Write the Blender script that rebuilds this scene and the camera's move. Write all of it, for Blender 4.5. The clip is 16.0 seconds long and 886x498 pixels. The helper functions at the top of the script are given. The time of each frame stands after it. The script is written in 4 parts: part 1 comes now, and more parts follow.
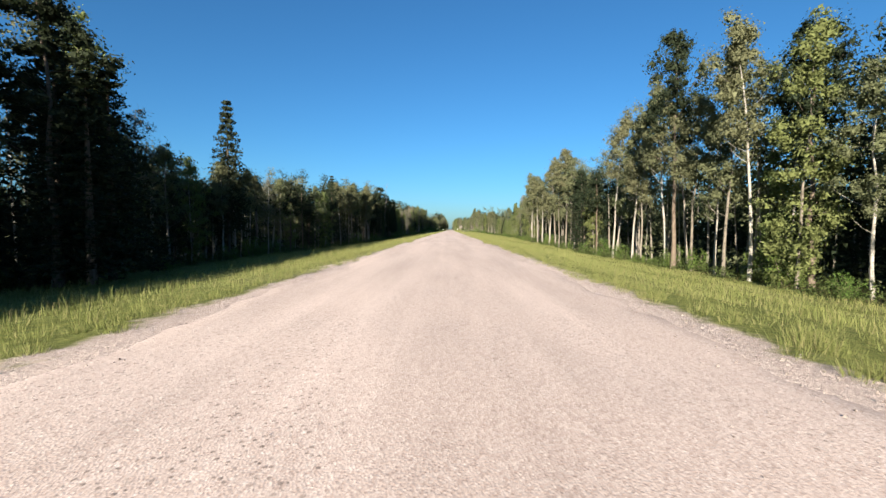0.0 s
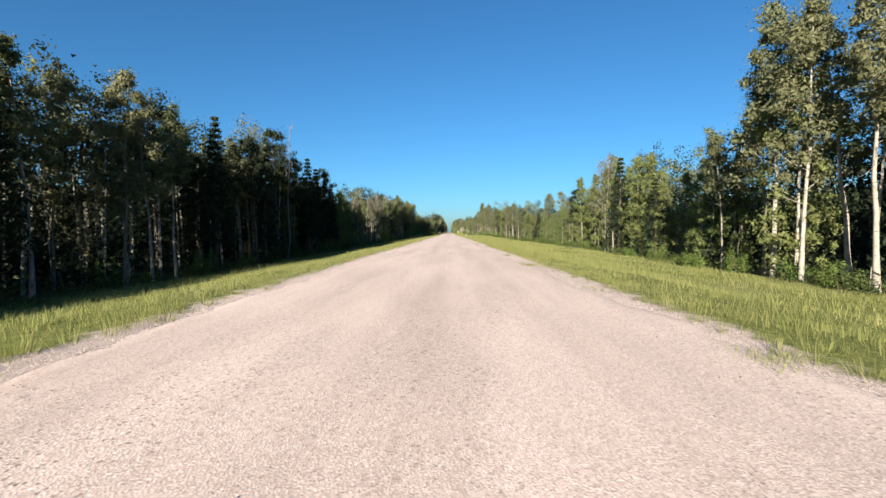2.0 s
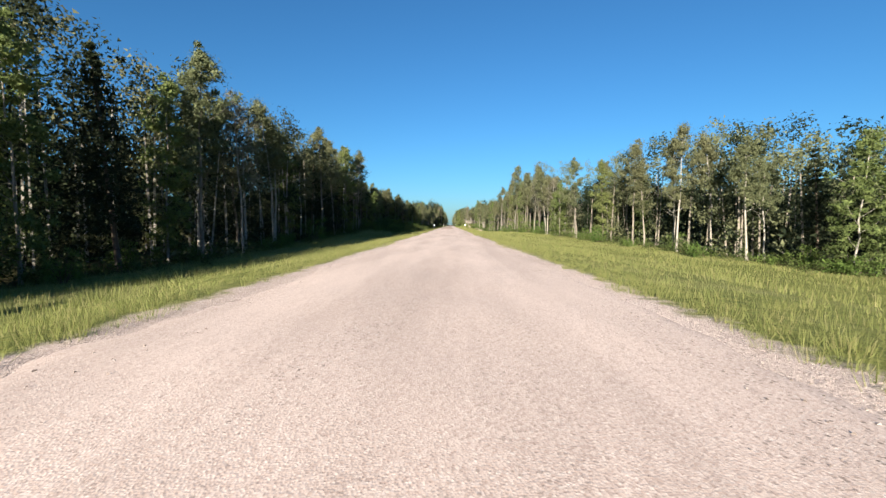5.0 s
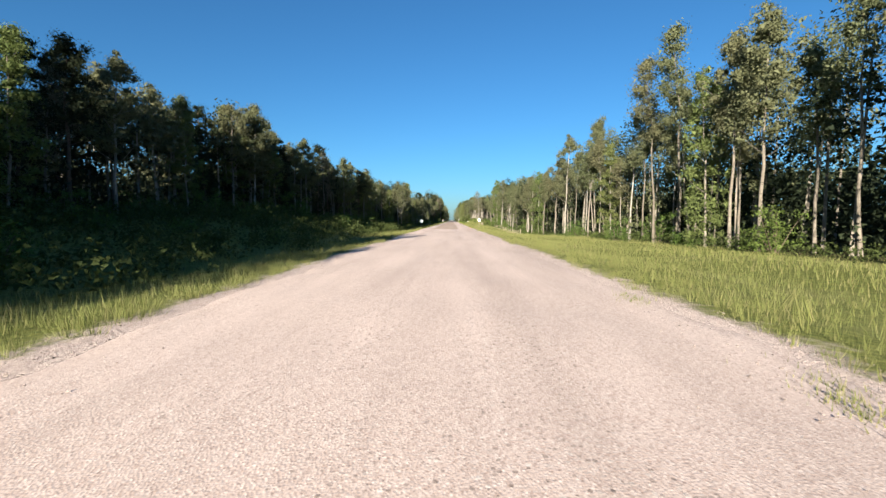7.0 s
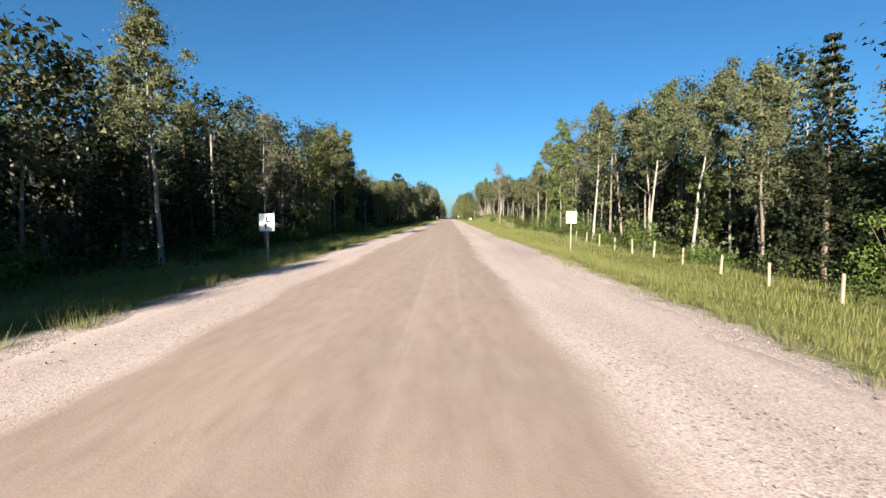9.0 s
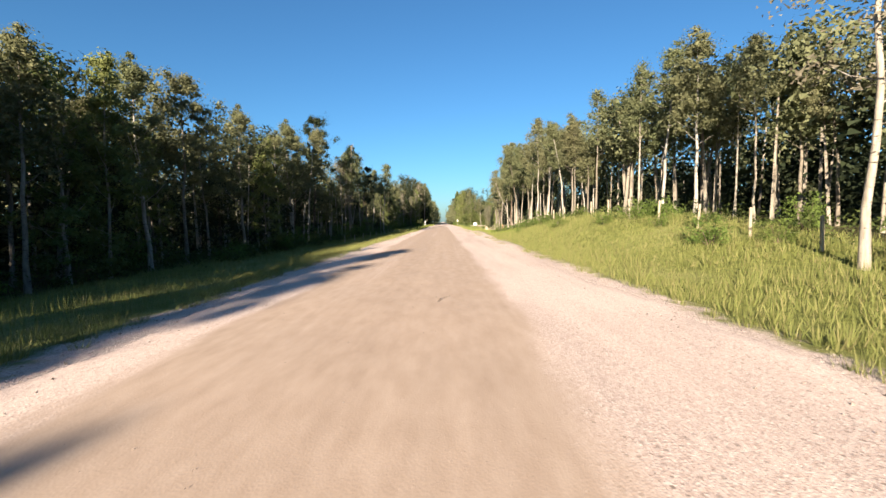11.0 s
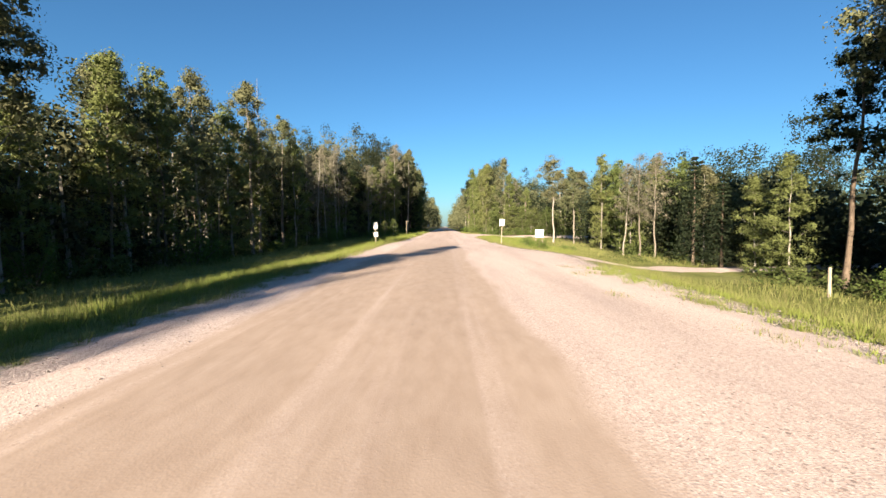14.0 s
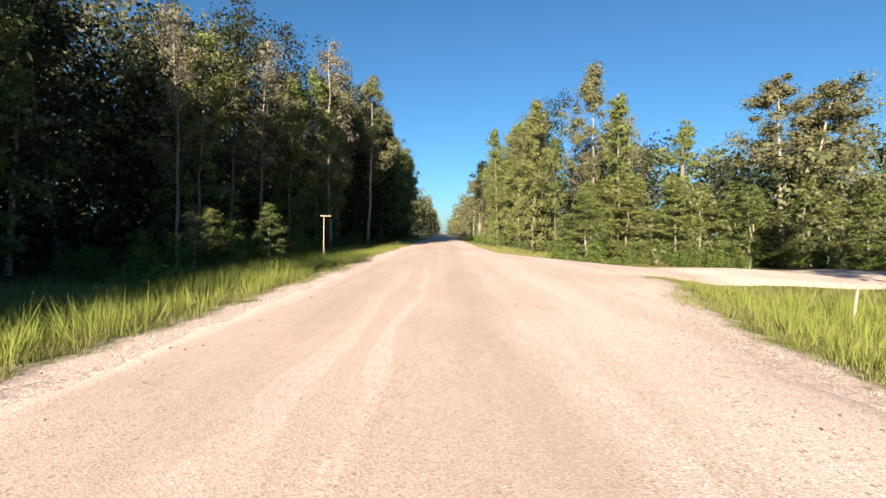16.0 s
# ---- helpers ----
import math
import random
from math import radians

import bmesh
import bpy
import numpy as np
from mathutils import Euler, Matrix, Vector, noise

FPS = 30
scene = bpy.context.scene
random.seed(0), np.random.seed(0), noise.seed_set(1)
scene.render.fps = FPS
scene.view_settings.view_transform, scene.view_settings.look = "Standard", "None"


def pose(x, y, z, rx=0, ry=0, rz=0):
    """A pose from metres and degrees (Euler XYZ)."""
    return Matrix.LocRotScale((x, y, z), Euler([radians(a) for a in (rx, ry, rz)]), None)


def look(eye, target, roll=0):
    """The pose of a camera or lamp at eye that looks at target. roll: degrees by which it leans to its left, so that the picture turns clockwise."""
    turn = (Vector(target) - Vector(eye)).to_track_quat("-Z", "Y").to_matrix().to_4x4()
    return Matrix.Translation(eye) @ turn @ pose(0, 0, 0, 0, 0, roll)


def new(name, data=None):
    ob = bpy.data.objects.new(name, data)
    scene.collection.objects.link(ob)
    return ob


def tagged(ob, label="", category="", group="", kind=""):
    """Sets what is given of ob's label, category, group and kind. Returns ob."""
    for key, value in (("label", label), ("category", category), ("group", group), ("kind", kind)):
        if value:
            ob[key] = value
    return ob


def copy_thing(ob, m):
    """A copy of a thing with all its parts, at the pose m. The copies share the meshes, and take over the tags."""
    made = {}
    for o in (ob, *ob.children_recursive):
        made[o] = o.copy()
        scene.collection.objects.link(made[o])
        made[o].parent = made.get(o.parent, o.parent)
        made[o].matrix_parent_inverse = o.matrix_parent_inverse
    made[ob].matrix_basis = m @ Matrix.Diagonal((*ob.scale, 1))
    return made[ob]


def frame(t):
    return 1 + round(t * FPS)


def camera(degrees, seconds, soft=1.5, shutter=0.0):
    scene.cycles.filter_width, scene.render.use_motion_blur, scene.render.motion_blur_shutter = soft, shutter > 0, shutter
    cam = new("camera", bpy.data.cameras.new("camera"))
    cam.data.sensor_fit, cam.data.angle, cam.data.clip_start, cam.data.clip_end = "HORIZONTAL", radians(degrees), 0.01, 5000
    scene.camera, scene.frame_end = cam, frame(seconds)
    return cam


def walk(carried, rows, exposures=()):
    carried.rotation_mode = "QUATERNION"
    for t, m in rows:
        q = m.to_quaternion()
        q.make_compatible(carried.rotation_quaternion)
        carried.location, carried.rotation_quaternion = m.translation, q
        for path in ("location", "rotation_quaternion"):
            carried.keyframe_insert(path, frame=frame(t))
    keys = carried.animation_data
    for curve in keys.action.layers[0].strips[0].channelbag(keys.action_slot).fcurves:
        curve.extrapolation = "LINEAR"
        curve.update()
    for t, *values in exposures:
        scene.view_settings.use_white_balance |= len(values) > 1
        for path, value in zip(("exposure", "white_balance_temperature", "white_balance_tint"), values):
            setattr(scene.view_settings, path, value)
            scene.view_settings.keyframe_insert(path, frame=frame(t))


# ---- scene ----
cam = camera(92.0, 16.0, soft=1.5, shutter=0.009)
PATH = [
    (0.0, pose(0.00, 0.00, 1.20, 87.35, -0.40, 0.98)),
    (0.5, pose(0.00, 18.98, 1.20, 86.86, -0.70, 0.83)),
    (1.0, pose(0.00, 37.23, 1.20, 86.98, -0.30, 0.98)),
    (1.5, pose(0.00, 55.63, 1.20, 87.43, 0.90, 0.83)),
    (2.0, pose(0.00, 73.00, 1.20, 87.73, 0.20, 0.83)),
    (2.5, pose(0.00, 90.81, 1.20, 87.65, 0.40, 0.68)),
    (3.0, pose(0.00, 107.46, 1.20, 87.58, -0.30, 0.98)),
    (3.5, pose(0.00, 123.66, 1.20, 87.50, 0.20, 1.06)),
    (4.0, pose(0.00, 139.87, 1.20, 87.28, -0.20, 0.98)),
    (6.5, pose(0.00, 222.20, 1.20, 86.22, 0.00, 0.98)),
    (7.0, pose(0.00, 239.20, 1.20, 86.15, 0.00, 1.14)),
    (7.5, pose(0.00, 255.43, 1.20, 86.07, -0.20, 1.14)),
    (8.0, pose(0.00, 271.50, 1.20, 85.92, -0.50, 1.14)),
    (8.5, pose(0.00, 286.63, 1.20, 85.69, -0.50, 0.98)),
    (11.0, pose(0.00, 364.90, 1.20, 86.37, 0.50, 0.00)),
    (11.5, pose(0.00, 381.28, 1.20, 86.52, 1.00, 0.38)),
    (12.0, pose(0.00, 396.96, 1.20, 86.67, 0.40, 0.98)),
    (12.5, pose(0.00, 412.08, 1.20, 86.75, 0.40, 0.98)),
    (13.0, pose(0.00, 426.78, 1.20, 86.75, 0.80, 0.91)),
    (13.5, pose(0.00, 440.92, 1.20, 86.82, 0.30, 0.68)),
    (14.0, pose(0.00, 453.24, 1.20, 86.98, -0.10, 0.23)),
    (14.5, pose(0.00, 465.42, 1.20, 87.13, 0.10, 0.00)),
    (15.0, pose(0.00, 476.90, 1.20, 87.43, 0.10, 0.23)),
    (15.5, pose(0.00, 487.96, 1.20, 87.73, -0.40, 0.23)),
    (16.0, pose(0.00, 498.32, 1.20, 87.88, -1.00, 0.08)),
]
walk(cam, PATH, [(0.0, 2.12, 5300, 1), (8.5, 2.12, 5300, 1), (11.0, 2.38, 5800, 4), (16.0, 2.38, 5850, 4)])

# ---- light: low evening sun from behind the car and a little to its left, clear sky ----
SUN_AZ, SUN_EL = radians(16.0), radians(16.7)
shine = Vector((math.sin(SUN_AZ) * math.cos(SUN_EL), math.cos(SUN_AZ) * math.cos(SUN_EL), -math.sin(SUN_EL)))
world = bpy.data.worlds.new("sky")
scene.world = world
world.use_nodes = True
wn = world.node_tree
sky = wn.nodes.new("ShaderNodeTexSky")
sky.sky_type = "NISHITA"
sky.sun_disc = False
sky.sun_elevation = SUN_EL
sky.sun_rotation = math.pi + SUN_AZ
sky.air_density, sky.dust_density, sky.ozone_density = 1.0, 0.65, 6.0
tint = wn.nodes.new("ShaderNodeVectorMath")
tint.operation = "MULTIPLY"
tint.inputs[1].default_value = (0.97, 1.01, 0.93)
wn.links.new(sky.outputs["Color"], tint.inputs[0])
wn.links.new(tint.outputs[0], wn.nodes["Background"].inputs["Color"])
wn.nodes["Background"].inputs["Strength"].default_value = 0.0318
sun_data = bpy.data.lights.new("sun", "SUN")
sun_data.energy, sun_data.angle, sun_data.color = 5.0, radians(0.5), (1.0, 0.78, 0.56)
sun = new("sun", sun_data)
sun.matrix_world = look((0, 0, 60), Vector((0, 0, 60)) + shine)


# ---- materials ----
class Mat:
    """A node material: shorthand for its nodes and links."""

    def __init__(self, name, rough=0.9, spec=0.25):
        self.m = bpy.data.materials.new(name)
        self.m.use_nodes = True
        self.t = self.m.node_tree
        self.b = self.t.nodes["Principled BSDF"]
        self.b.inputs["Roughness"].default_value = rough
        self.b.inputs["Specular IOR Level"].default_value = spec

    def node(self, kind, **values):
        n = self.t.nodes.new(kind)
        for key, value in values.items():
            n.inputs[key.replace("_", " ")].default_value = value
        return n

    def join(self, a, b):
        self.t.links.new(a, b)

    def place(self, scale=(1, 1, 1)):
        g = self.node("ShaderNodeNewGeometry")
        v = self.node("ShaderNodeVectorMath")
        v.operation = "MULTIPLY"
        v.inputs[1].default_value = scale
        self.join(g.outputs["Position"], v.inputs[0])
        return v.outputs[0]

    def local(self, scale=(1, 1, 1)):
        g = self.node("ShaderNodeTexCoord")
        v = self.node("ShaderNodeVectorMath")
        v.operation = "MULTIPLY"
        v.inputs[1].default_value = scale
        self.join(g.outputs["Object"], v.inputs[0])
        return v.outputs[0]

    def grain(self, vec, scale, detail=4.0, rough=0.6):
        n = self.node("ShaderNodeTexNoise", Scale=scale, Detail=detail, Roughness=rough)
        self.join(vec, n.inputs["Vector"])
        return n.outputs["Fac"]

    def ramp(self, fac, *stops):
        r = self.node("ShaderNodeValToRGB")
        e = r.color_ramp.elements
        while len(e) < len(stops):
            e.new(0.5)
        for el, (p, c) in zip(e, stops):
            el.position, el.color = p, (*c, 1)
        self.join(fac, r.inputs["Fac"])
        return r.outputs["Color"]

    def mix(self, fac, a, b, blend="MIX"):
        n = self.node("ShaderNodeMix")
        n.data_type, n.blend_type = "RGBA", blend
        for value, sock in ((fac, n.inputs["Factor"]), (a, n.inputs[6]), (b, n.inputs[7])):
            if isinstance(value, (int, float)):
                sock.default_value = value
            elif isinstance(value, tuple):
                sock.default_value = (*value, 1)
            else:
                self.join(value, sock)
        return n.outputs[2]

    def span(self, value, lo, hi):
        n = self.node("ShaderNodeMapRange")
        n.interpolation_type = "SMOOTHSTEP"
        n.inputs["From Min"].default_value, n.inputs["From Max"].default_value = lo, hi
        self.join(value, n.inputs["Value"])
        return n.outputs["Result"]

    def calc(self, op, a, b=0.0):
        n = self.node("ShaderNodeMath")
        n.operation = op
        for value, sock in ((a, n.inputs[0]), (b, n.inputs[1])):
            if isinstance(value, (int, float)):
                sock.default_value = value
            else:
                self.join(value, sock)
        return n.outputs[0]

    def attr(self, name):
        n = self.node("ShaderNodeAttribute")
        n.attribute_name = name
        return n.outputs["Fac"]

    def colour(self, c):
        if isinstance(c, tuple):
            self.b.inputs["Base Color"].default_value = (*c, 1)
        else:
            self.join(c, self.b.inputs["Base Color"])

    def bump(self, height, strength=0.4, distance=0.02):
        n = self.node("ShaderNodeBump", Strength=strength, Distance=distance)
        self.join(height, n.inputs["Height"])
        self.join(n.outputs["Normal"], self.b.inputs["Normal"])


def leaf_material(name, dark, light, through_light, straw=None):
    k = Mat(name, 0.7, 0.07)
    g = k.node("ShaderNodeNewGeometry")
    o = k.node("ShaderNodeObjectInfo")
    c = k.ramp(g.outputs["Random Per Island"], *([(0.0, dark), (1.0, light)] if straw is None else [(0.0, dark), (0.72, light), (0.86, straw), (1.0, straw)]))
    c = k.mix(k.calc("MULTIPLY", o.outputs["Random"], 0.35), c, (light[0] * 1.15, light[1] * 0.85, light[2]))
    k.colour(c)
    tr = k.node("ShaderNodeBsdfTranslucent")
    k.join(k.mix(0.5, c, through_light), tr.inputs["Color"])
    mx = k.node("ShaderNodeMixShader", Fac=0.3)
    k.join(k.b.outputs[0], mx.inputs[1])
    k.join(tr.outputs[0], mx.inputs[2])
    k.join(mx.outputs[0], k.t.nodes["Material Output"].inputs["Surface"])
    return k.m


M_ASPEN_LEAF = leaf_material("aspen_leaves", (0.058, 0.070, 0.032), (0.142, 0.152, 0.078), (0.16, 0.18, 0.055))
M_YOUNG_LEAF = leaf_material("young_aspen_leaves", (0.056, 0.077, 0.023), (0.150, 0.178, 0.060), (0.14, 0.19, 0.035))
M_PALE_LEAF = leaf_material("dry_pale_leaves", (0.085, 0.085, 0.056), (0.17, 0.165, 0.115), (0.18, 0.17, 0.09))
# conifer needles, taken near black so the colour also holds the wood's inner shade
M_SHADE_NEEDLE = leaf_material("shade_dark_needles", (0.009, 0.015, 0.008), (0.034, 0.044, 0.022), (0.035, 0.05, 0.018))
M_SHRUB_LEAF = leaf_material("shrub_leaves", (0.036, 0.064, 0.014), (0.11, 0.158, 0.036), (0.13, 0.2, 0.03))
M_UNDERGROWTH = leaf_material("undergrowth_leaves", (0.022, 0.036, 0.010), (0.072, 0.094, 0.028), (0.08, 0.12, 0.02))
M_GRASS = leaf_material("grass_blades", straw=(0.215, 0.196, 0.092), dark=(0.062, 0.088, 0.022), light=(0.17, 0.188, 0.058), through_light=(0.19, 0.25, 0.045))

M_LUSH = leaf_material("lush_grass_blades", (0.085, 0.125, 0.022), (0.185, 0.225, 0.052), (0.22, 0.30, 0.04))


def bark_material(name, dark, light, mark):
    k = Mat(name, 0.85, 0.2)
    c = k.ramp(k.grain(k.local((6, 6, 1.2)), 2.0), (0.3, dark), (0.7, light))
    spots = k.span(k.grain(k.local((3, 3, 9)), 1.6, 3), 0.60, 0.68)
    c = k.mix(spots, c, mark)
    o = k.node("ShaderNodeObjectInfo")
    c = k.mix(1.0, c, k.ramp(o.outputs["Random"], (0.0, (0.45, 0.42, 0.38)), (0.5, (0.78, 0.75, 0.71)), (1.0, (1.0, 1.0, 1.0))), "MULTIPLY")
    k.colour(c)
    k.bump(k.grain(k.local((14, 14, 3)), 2.0), 0.5, 0.02)
    return k.m


M_ASPEN_BARK = bark_material("aspen_bark", (0.175, 0.155, 0.128), (0.36, 0.33, 0.285), (0.065, 0.056, 0.047))
M_DARK_BARK = bark_material("conifer_bark", (0.08, 0.06, 0.045), (0.19, 0.15, 0.115), (0.05, 0.04, 0.03))
M_DEAD_WOOD = bark_material("dead_wood", (0.14, 0.12, 0.10), (0.27, 0.24, 0.205), (0.16, 0.13, 0.11))


def post_material():
    k = Mat("weathered_post", 0.85, 0.2)
    k.colour(k.ramp(k.grain(k.local((30, 30, 3)), 1.5), (0.3, (0.20, 0.163, 0.118)), (0.75, (0.38, 0.325, 0.25))))
    k.bump(k.grain(k.local((60, 60, 4)), 1.5), 0.4, 0.01)
    return k.m


M_POST = post_material()
k = Mat("sign_white_paint", 0.5, 0.4)
k.colour(k.ramp(k.grain(k.local(), 9.0), (0.3, (0.72, 0.72, 0.70)), (0.7, (0.84, 0.84, 0.82))))
M_SIGN = k.m
# plate backs: the shade on them is put in as a greyer colour
k = Mat("sign_shaded_back", 0.5, 0.4)
k.colour(k.ramp(k.grain(k.local(), 12.0), (0.3, (0.42, 0.42, 0.42)), (0.7, (0.58, 0.58, 0.57))))
M_SIGN_SHADED = k.m
k = Mat("sign_black_paint", 0.6, 0.3)
k.colour(k.ramp(k.grain(k.local(), 20.0), (0.3, (0.02, 0.02, 0.02)), (0.7, (0.045, 0.045, 0.045))))
M_BLACK = k.m
k = Mat("fence_wire", 0.5, 0.4)
k.b.inputs["Metallic"].default_value = 0.8
k.colour(k.ramp(k.grain(k.local(), 40.0), (0.3, (0.25, 0.22, 0.19)), (0.7, (0.42, 0.40, 0.37))))
M_WIRE = k.m


def gravel_colours(k):
    """Pale pinkish crushed stone, grain by grain, with broad paler and darker patches."""
    p = k.place()
    v = k.node("ShaderNodeTexVoronoi", Scale=62.0)
    k.join(p, v.inputs["Vector"])
    stone = k.ramp(v.outputs["Color"], (0.0, (0.35, 0.272, 0.237)), (0.35, (0.475, 0.385, 0.342)), (0.7, (0.545, 0.452, 0.405)), (1.0, (0.67, 0.575, 0.52)))
    broad = k.ramp(k.grain(k.place((0.8, 0.12, 1)), 0.9, 5), (0.3, (0.80, 0.78, 0.77)), (0.7, (1.08, 1.06, 1.05)))
    big = k.node("ShaderNodeTexVoronoi", Scale=30.0)
    k.join(p, big.inputs["Vector"])
    pick = k.node("ShaderNodeSeparateColor")
    k.join(big.outputs["Color"], pick.inputs[0])
    few = k.calc("MULTIPLY", k.calc("GREATER_THAN", pick.outputs[0], 0.72), k.calc("LESS_THAN", big.outputs["Distance"], 0.42))
    few = k.calc("MULTIPLY", few, k.span(k.grain(k.place((0.8, 0.2, 1)), 0.8, 3), 0.40, 0.62))
    chips = k.ramp(pick.outputs[1], (0.0, (0.13, 0.105, 0.09)), (0.6, (0.32, 0.265, 0.235)), (1.0, (0.70, 0.64, 0.59)))
    stone = k.mix(k.calc("MULTIPLY", few, 0.8), stone, chips)
    return k.mix(1.0, stone, broad, "MULTIPLY"), k.calc("ADD", v.outputs["Distance"], k.calc("MULTIPLY", few, 0.8))


def road_material():
    k = Mat("gravel_road", 0.95, 0.15)
    light, cells = gravel_colours(k)
    sep = k.node("ShaderNodeSeparateXYZ")
    k.join(k.place(), sep.inputs[0])
    x, y = sep.outputs["X"], sep.outputs["Y"]
    wob = k.calc("MULTIPLY", k.calc("SUBTRACT", k.grain(k.place((1, 0.25, 1)), 0.9, 5), 0.5), 1.1)
    xw = k.calc("ADD", x, wob)
    yw = k.calc("ADD", y, k.calc("MULTIPLY", wob, 6.0))
    packed = k.calc("MULTIPLY", k.span(xw, -2.75, -2.45), k.calc("SUBTRACT", 1.0, k.span(xw, 0.75, 1.15)))
    packed = k.calc("MULTIPLY", packed, k.calc("MULTIPLY", k.span(yw, 294.0, 297.5), k.calc("SUBTRACT", 1.0, k.calc("MULTIPLY", k.span(yw, 462.0, 492.0), 0.55))))
    fine = k.grain(k.place((1, 0.3, 1)), 7.0, 6)
    brown = k.ramp(fine, (0.25, (0.295, 0.222, 0.172)), (0.75, (0.375, 0.293, 0.236)))
    streak = k.span(k.grain(k.place((1.6, 0.03, 1)), 1.0, 4), 0.55, 0.72)
    brown = k.mix(k.calc("MULTIPLY", streak, 0.35), brown, light)
    c = k.mix(packed, light, brown)
    rut = k.calc("ADD", k.calc("LESS_THAN", k.calc("ABSOLUTE", k.calc("ADD", xw, 1.1)), 0.13), k.calc("LESS_THAN", k.calc("ABSOLUTE", k.calc("ADD", xw, 0.55)), 0.09))
    rut = k.calc("MULTIPLY", rut, k.calc("MULTIPLY", k.span(yw, 499.0, 502.0), k.calc("SUBTRACT", 1.0, k.span(yw, 510.0, 514.0))))
    c = k.mix(k.calc("MULTIPLY", rut, 0.6), c, light)
    wheel = k.ramp(k.grain(k.place((1.1, 0.012, 1)), 1.0, 3), (0.35, (0.94, 0.93, 0.92)), (0.65, (1.05, 1.045, 1.04)))
    k.colour(k.mix(1.0, c, wheel, "MULTIPLY"))
    rough = k.calc("MULTIPLY", cells, k.calc("SUBTRACT", 1.0, k.calc("MULTIPLY", packed, 0.75)))
    k.bump(k.calc("ADD", rough, k.calc("MULTIPLY", k.grain(k.place(), 4.0, 5), 0.5)), 0.30, 0.008)
    return k.m


def ground_material():
    k = Mat("verge_ground", 0.95, 0.1)
    p = k.place()
    turf = k.ramp(k.grain(p, 2.2, 6, 0.7), (0.25, (0.085, 0.096, 0.024)), (0.5, (0.145, 0.156, 0.042)), (0.78, (0.215, 0.215, 0.072)))
    turf = k.mix(1.0, turf, k.ramp(k.grain(k.place((1, 1, 0.3)), 11.0, 4, 0.7), (0.36, (0.6, 0.62, 0.57)), (0.62, (1.25, 1.22, 1.18))), "MULTIPLY")
    turf = k.mix(k.span(k.grain(p, 0.22, 4), 0.45, 0.7), turf, k.ramp(k.grain(p, 5.0, 5), (0.3, (0.155, 0.162, 0.05)), (0.7, (0.235, 0.228, 0.085))))
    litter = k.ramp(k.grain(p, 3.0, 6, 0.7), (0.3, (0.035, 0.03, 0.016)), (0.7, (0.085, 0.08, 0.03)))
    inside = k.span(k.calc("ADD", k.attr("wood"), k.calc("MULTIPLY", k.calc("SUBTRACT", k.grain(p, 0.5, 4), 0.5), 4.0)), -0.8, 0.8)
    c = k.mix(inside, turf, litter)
    stone, cells = gravel_colours(k)
    edge = k.calc("ADD", k.attr("edge"), k.calc("MULTIPLY", k.calc("SUBTRACT", k.grain(p, 1.3, 6, 0.7), 0.5), 1.8))
    c = k.mix(k.span(edge, 0.25, 0.75), stone, c)
    k.colour(c)
    k.bump(k.grain(p, 9.0, 6, 0.75), 0.9, 0.06)
    return k.m


M_ROAD = road_material()
M_GROUND = ground_material()
k = Mat("loose_stones", 0.9, 0.2)
g = k.node("ShaderNodeNewGeometry")
k.colour(k.ramp(g.outputs["Random Per Island"], (0.0, (0.08, 0.064, 0.054)), (0.5, (0.15, 0.122, 0.107)), (1.0, (0.25, 0.215, 0.19))))
M_STONES = k.m

# ---- the lie of the land ----
# along the road: the metres from its middle to the wood's edge, and the ground's height there
WOOD_RIGHT = [(-60, 18, -1.68), (60, 19.8, -2.14), (70, 20.4, -2.09), (84, 20.5, -1.91), (95, 18, -1.39), (108, 19.7, -1.48), (125, 22.1, -1.6), (130, 22.5, -1.62), (175, 23, -1.57), (200, 21.4, -1.32), (207, 20.9, -1.2), (235, 16.8, -0.51), (250, 16.3, -0.32), (270, 16, -0.56), (290, 15.4, -0.78), (302, 13, -1.2), (340, 11, -0.4), (366, 12, -0.3), (374, 11.5, 0.4), (382, 10, 1.3), (390, 9, 1.45), (398, 8.5, 1.1), (407, 8.5, 0.55), (414, 8.5, 0.1), (430, 9, -0.3), (440, 10, -0.9), (470, 13, -0.8), (515, 14, -0.5), (535, 8.5, -0.3), (560, 6.5, -0.2), (900, 6.5, 0)]
WOOD_LEFT = [(-60, 17.2, -1.33), (40, 20.1, -1.63), (60, 21, -1.91), (110, 19.2, -2), (125, 19, -1.89), (150, 17.8, -1.58), (170, 16.9, -1.36), (187, 16.1, -1.16), (200, 14.9, -0.93), (203, 14.8, -0.83), (220, 14.4, -0.34), (226, 14.5, -0.2), (250, 14.5, 0.8), (260, 14.8, 1.4), (270, 14, 1.4), (280, 12, 0.8), (290, 10.6, 0.4), (300, 9.8, -0.1), (310, 9.5, -0.4), (340, 10.5, -0.5), (360, 13, -0.8), (420, 12, -0.8), (450, 12, -0.8), (466, 13.4, -0.8), (500, 13.4, -0.6), (518, 11, -0.3), (545, 7.5, -0.2), (900, 6.5, 0)]
EDGE_RIGHT = [(-60, 3.0), (120, 3.1), (200, 2.9), (230, 2.7), (243, 3.05), (252, 3.0), (300, 2.9), (380, 3.1), (396, 3.6), (410, 4.2), (425, 4.5), (440, 4.4), (455, 4.3), (467, 4.6),
              (473, 5.0), (479, 3.5), (490, 3.3), (499, 3.1), (503.5, 3.4), (506.8, 4.5), (510, 5.9), (521, 5.2), (527, 3.2), (560, 2.9), (900, 2.9)]
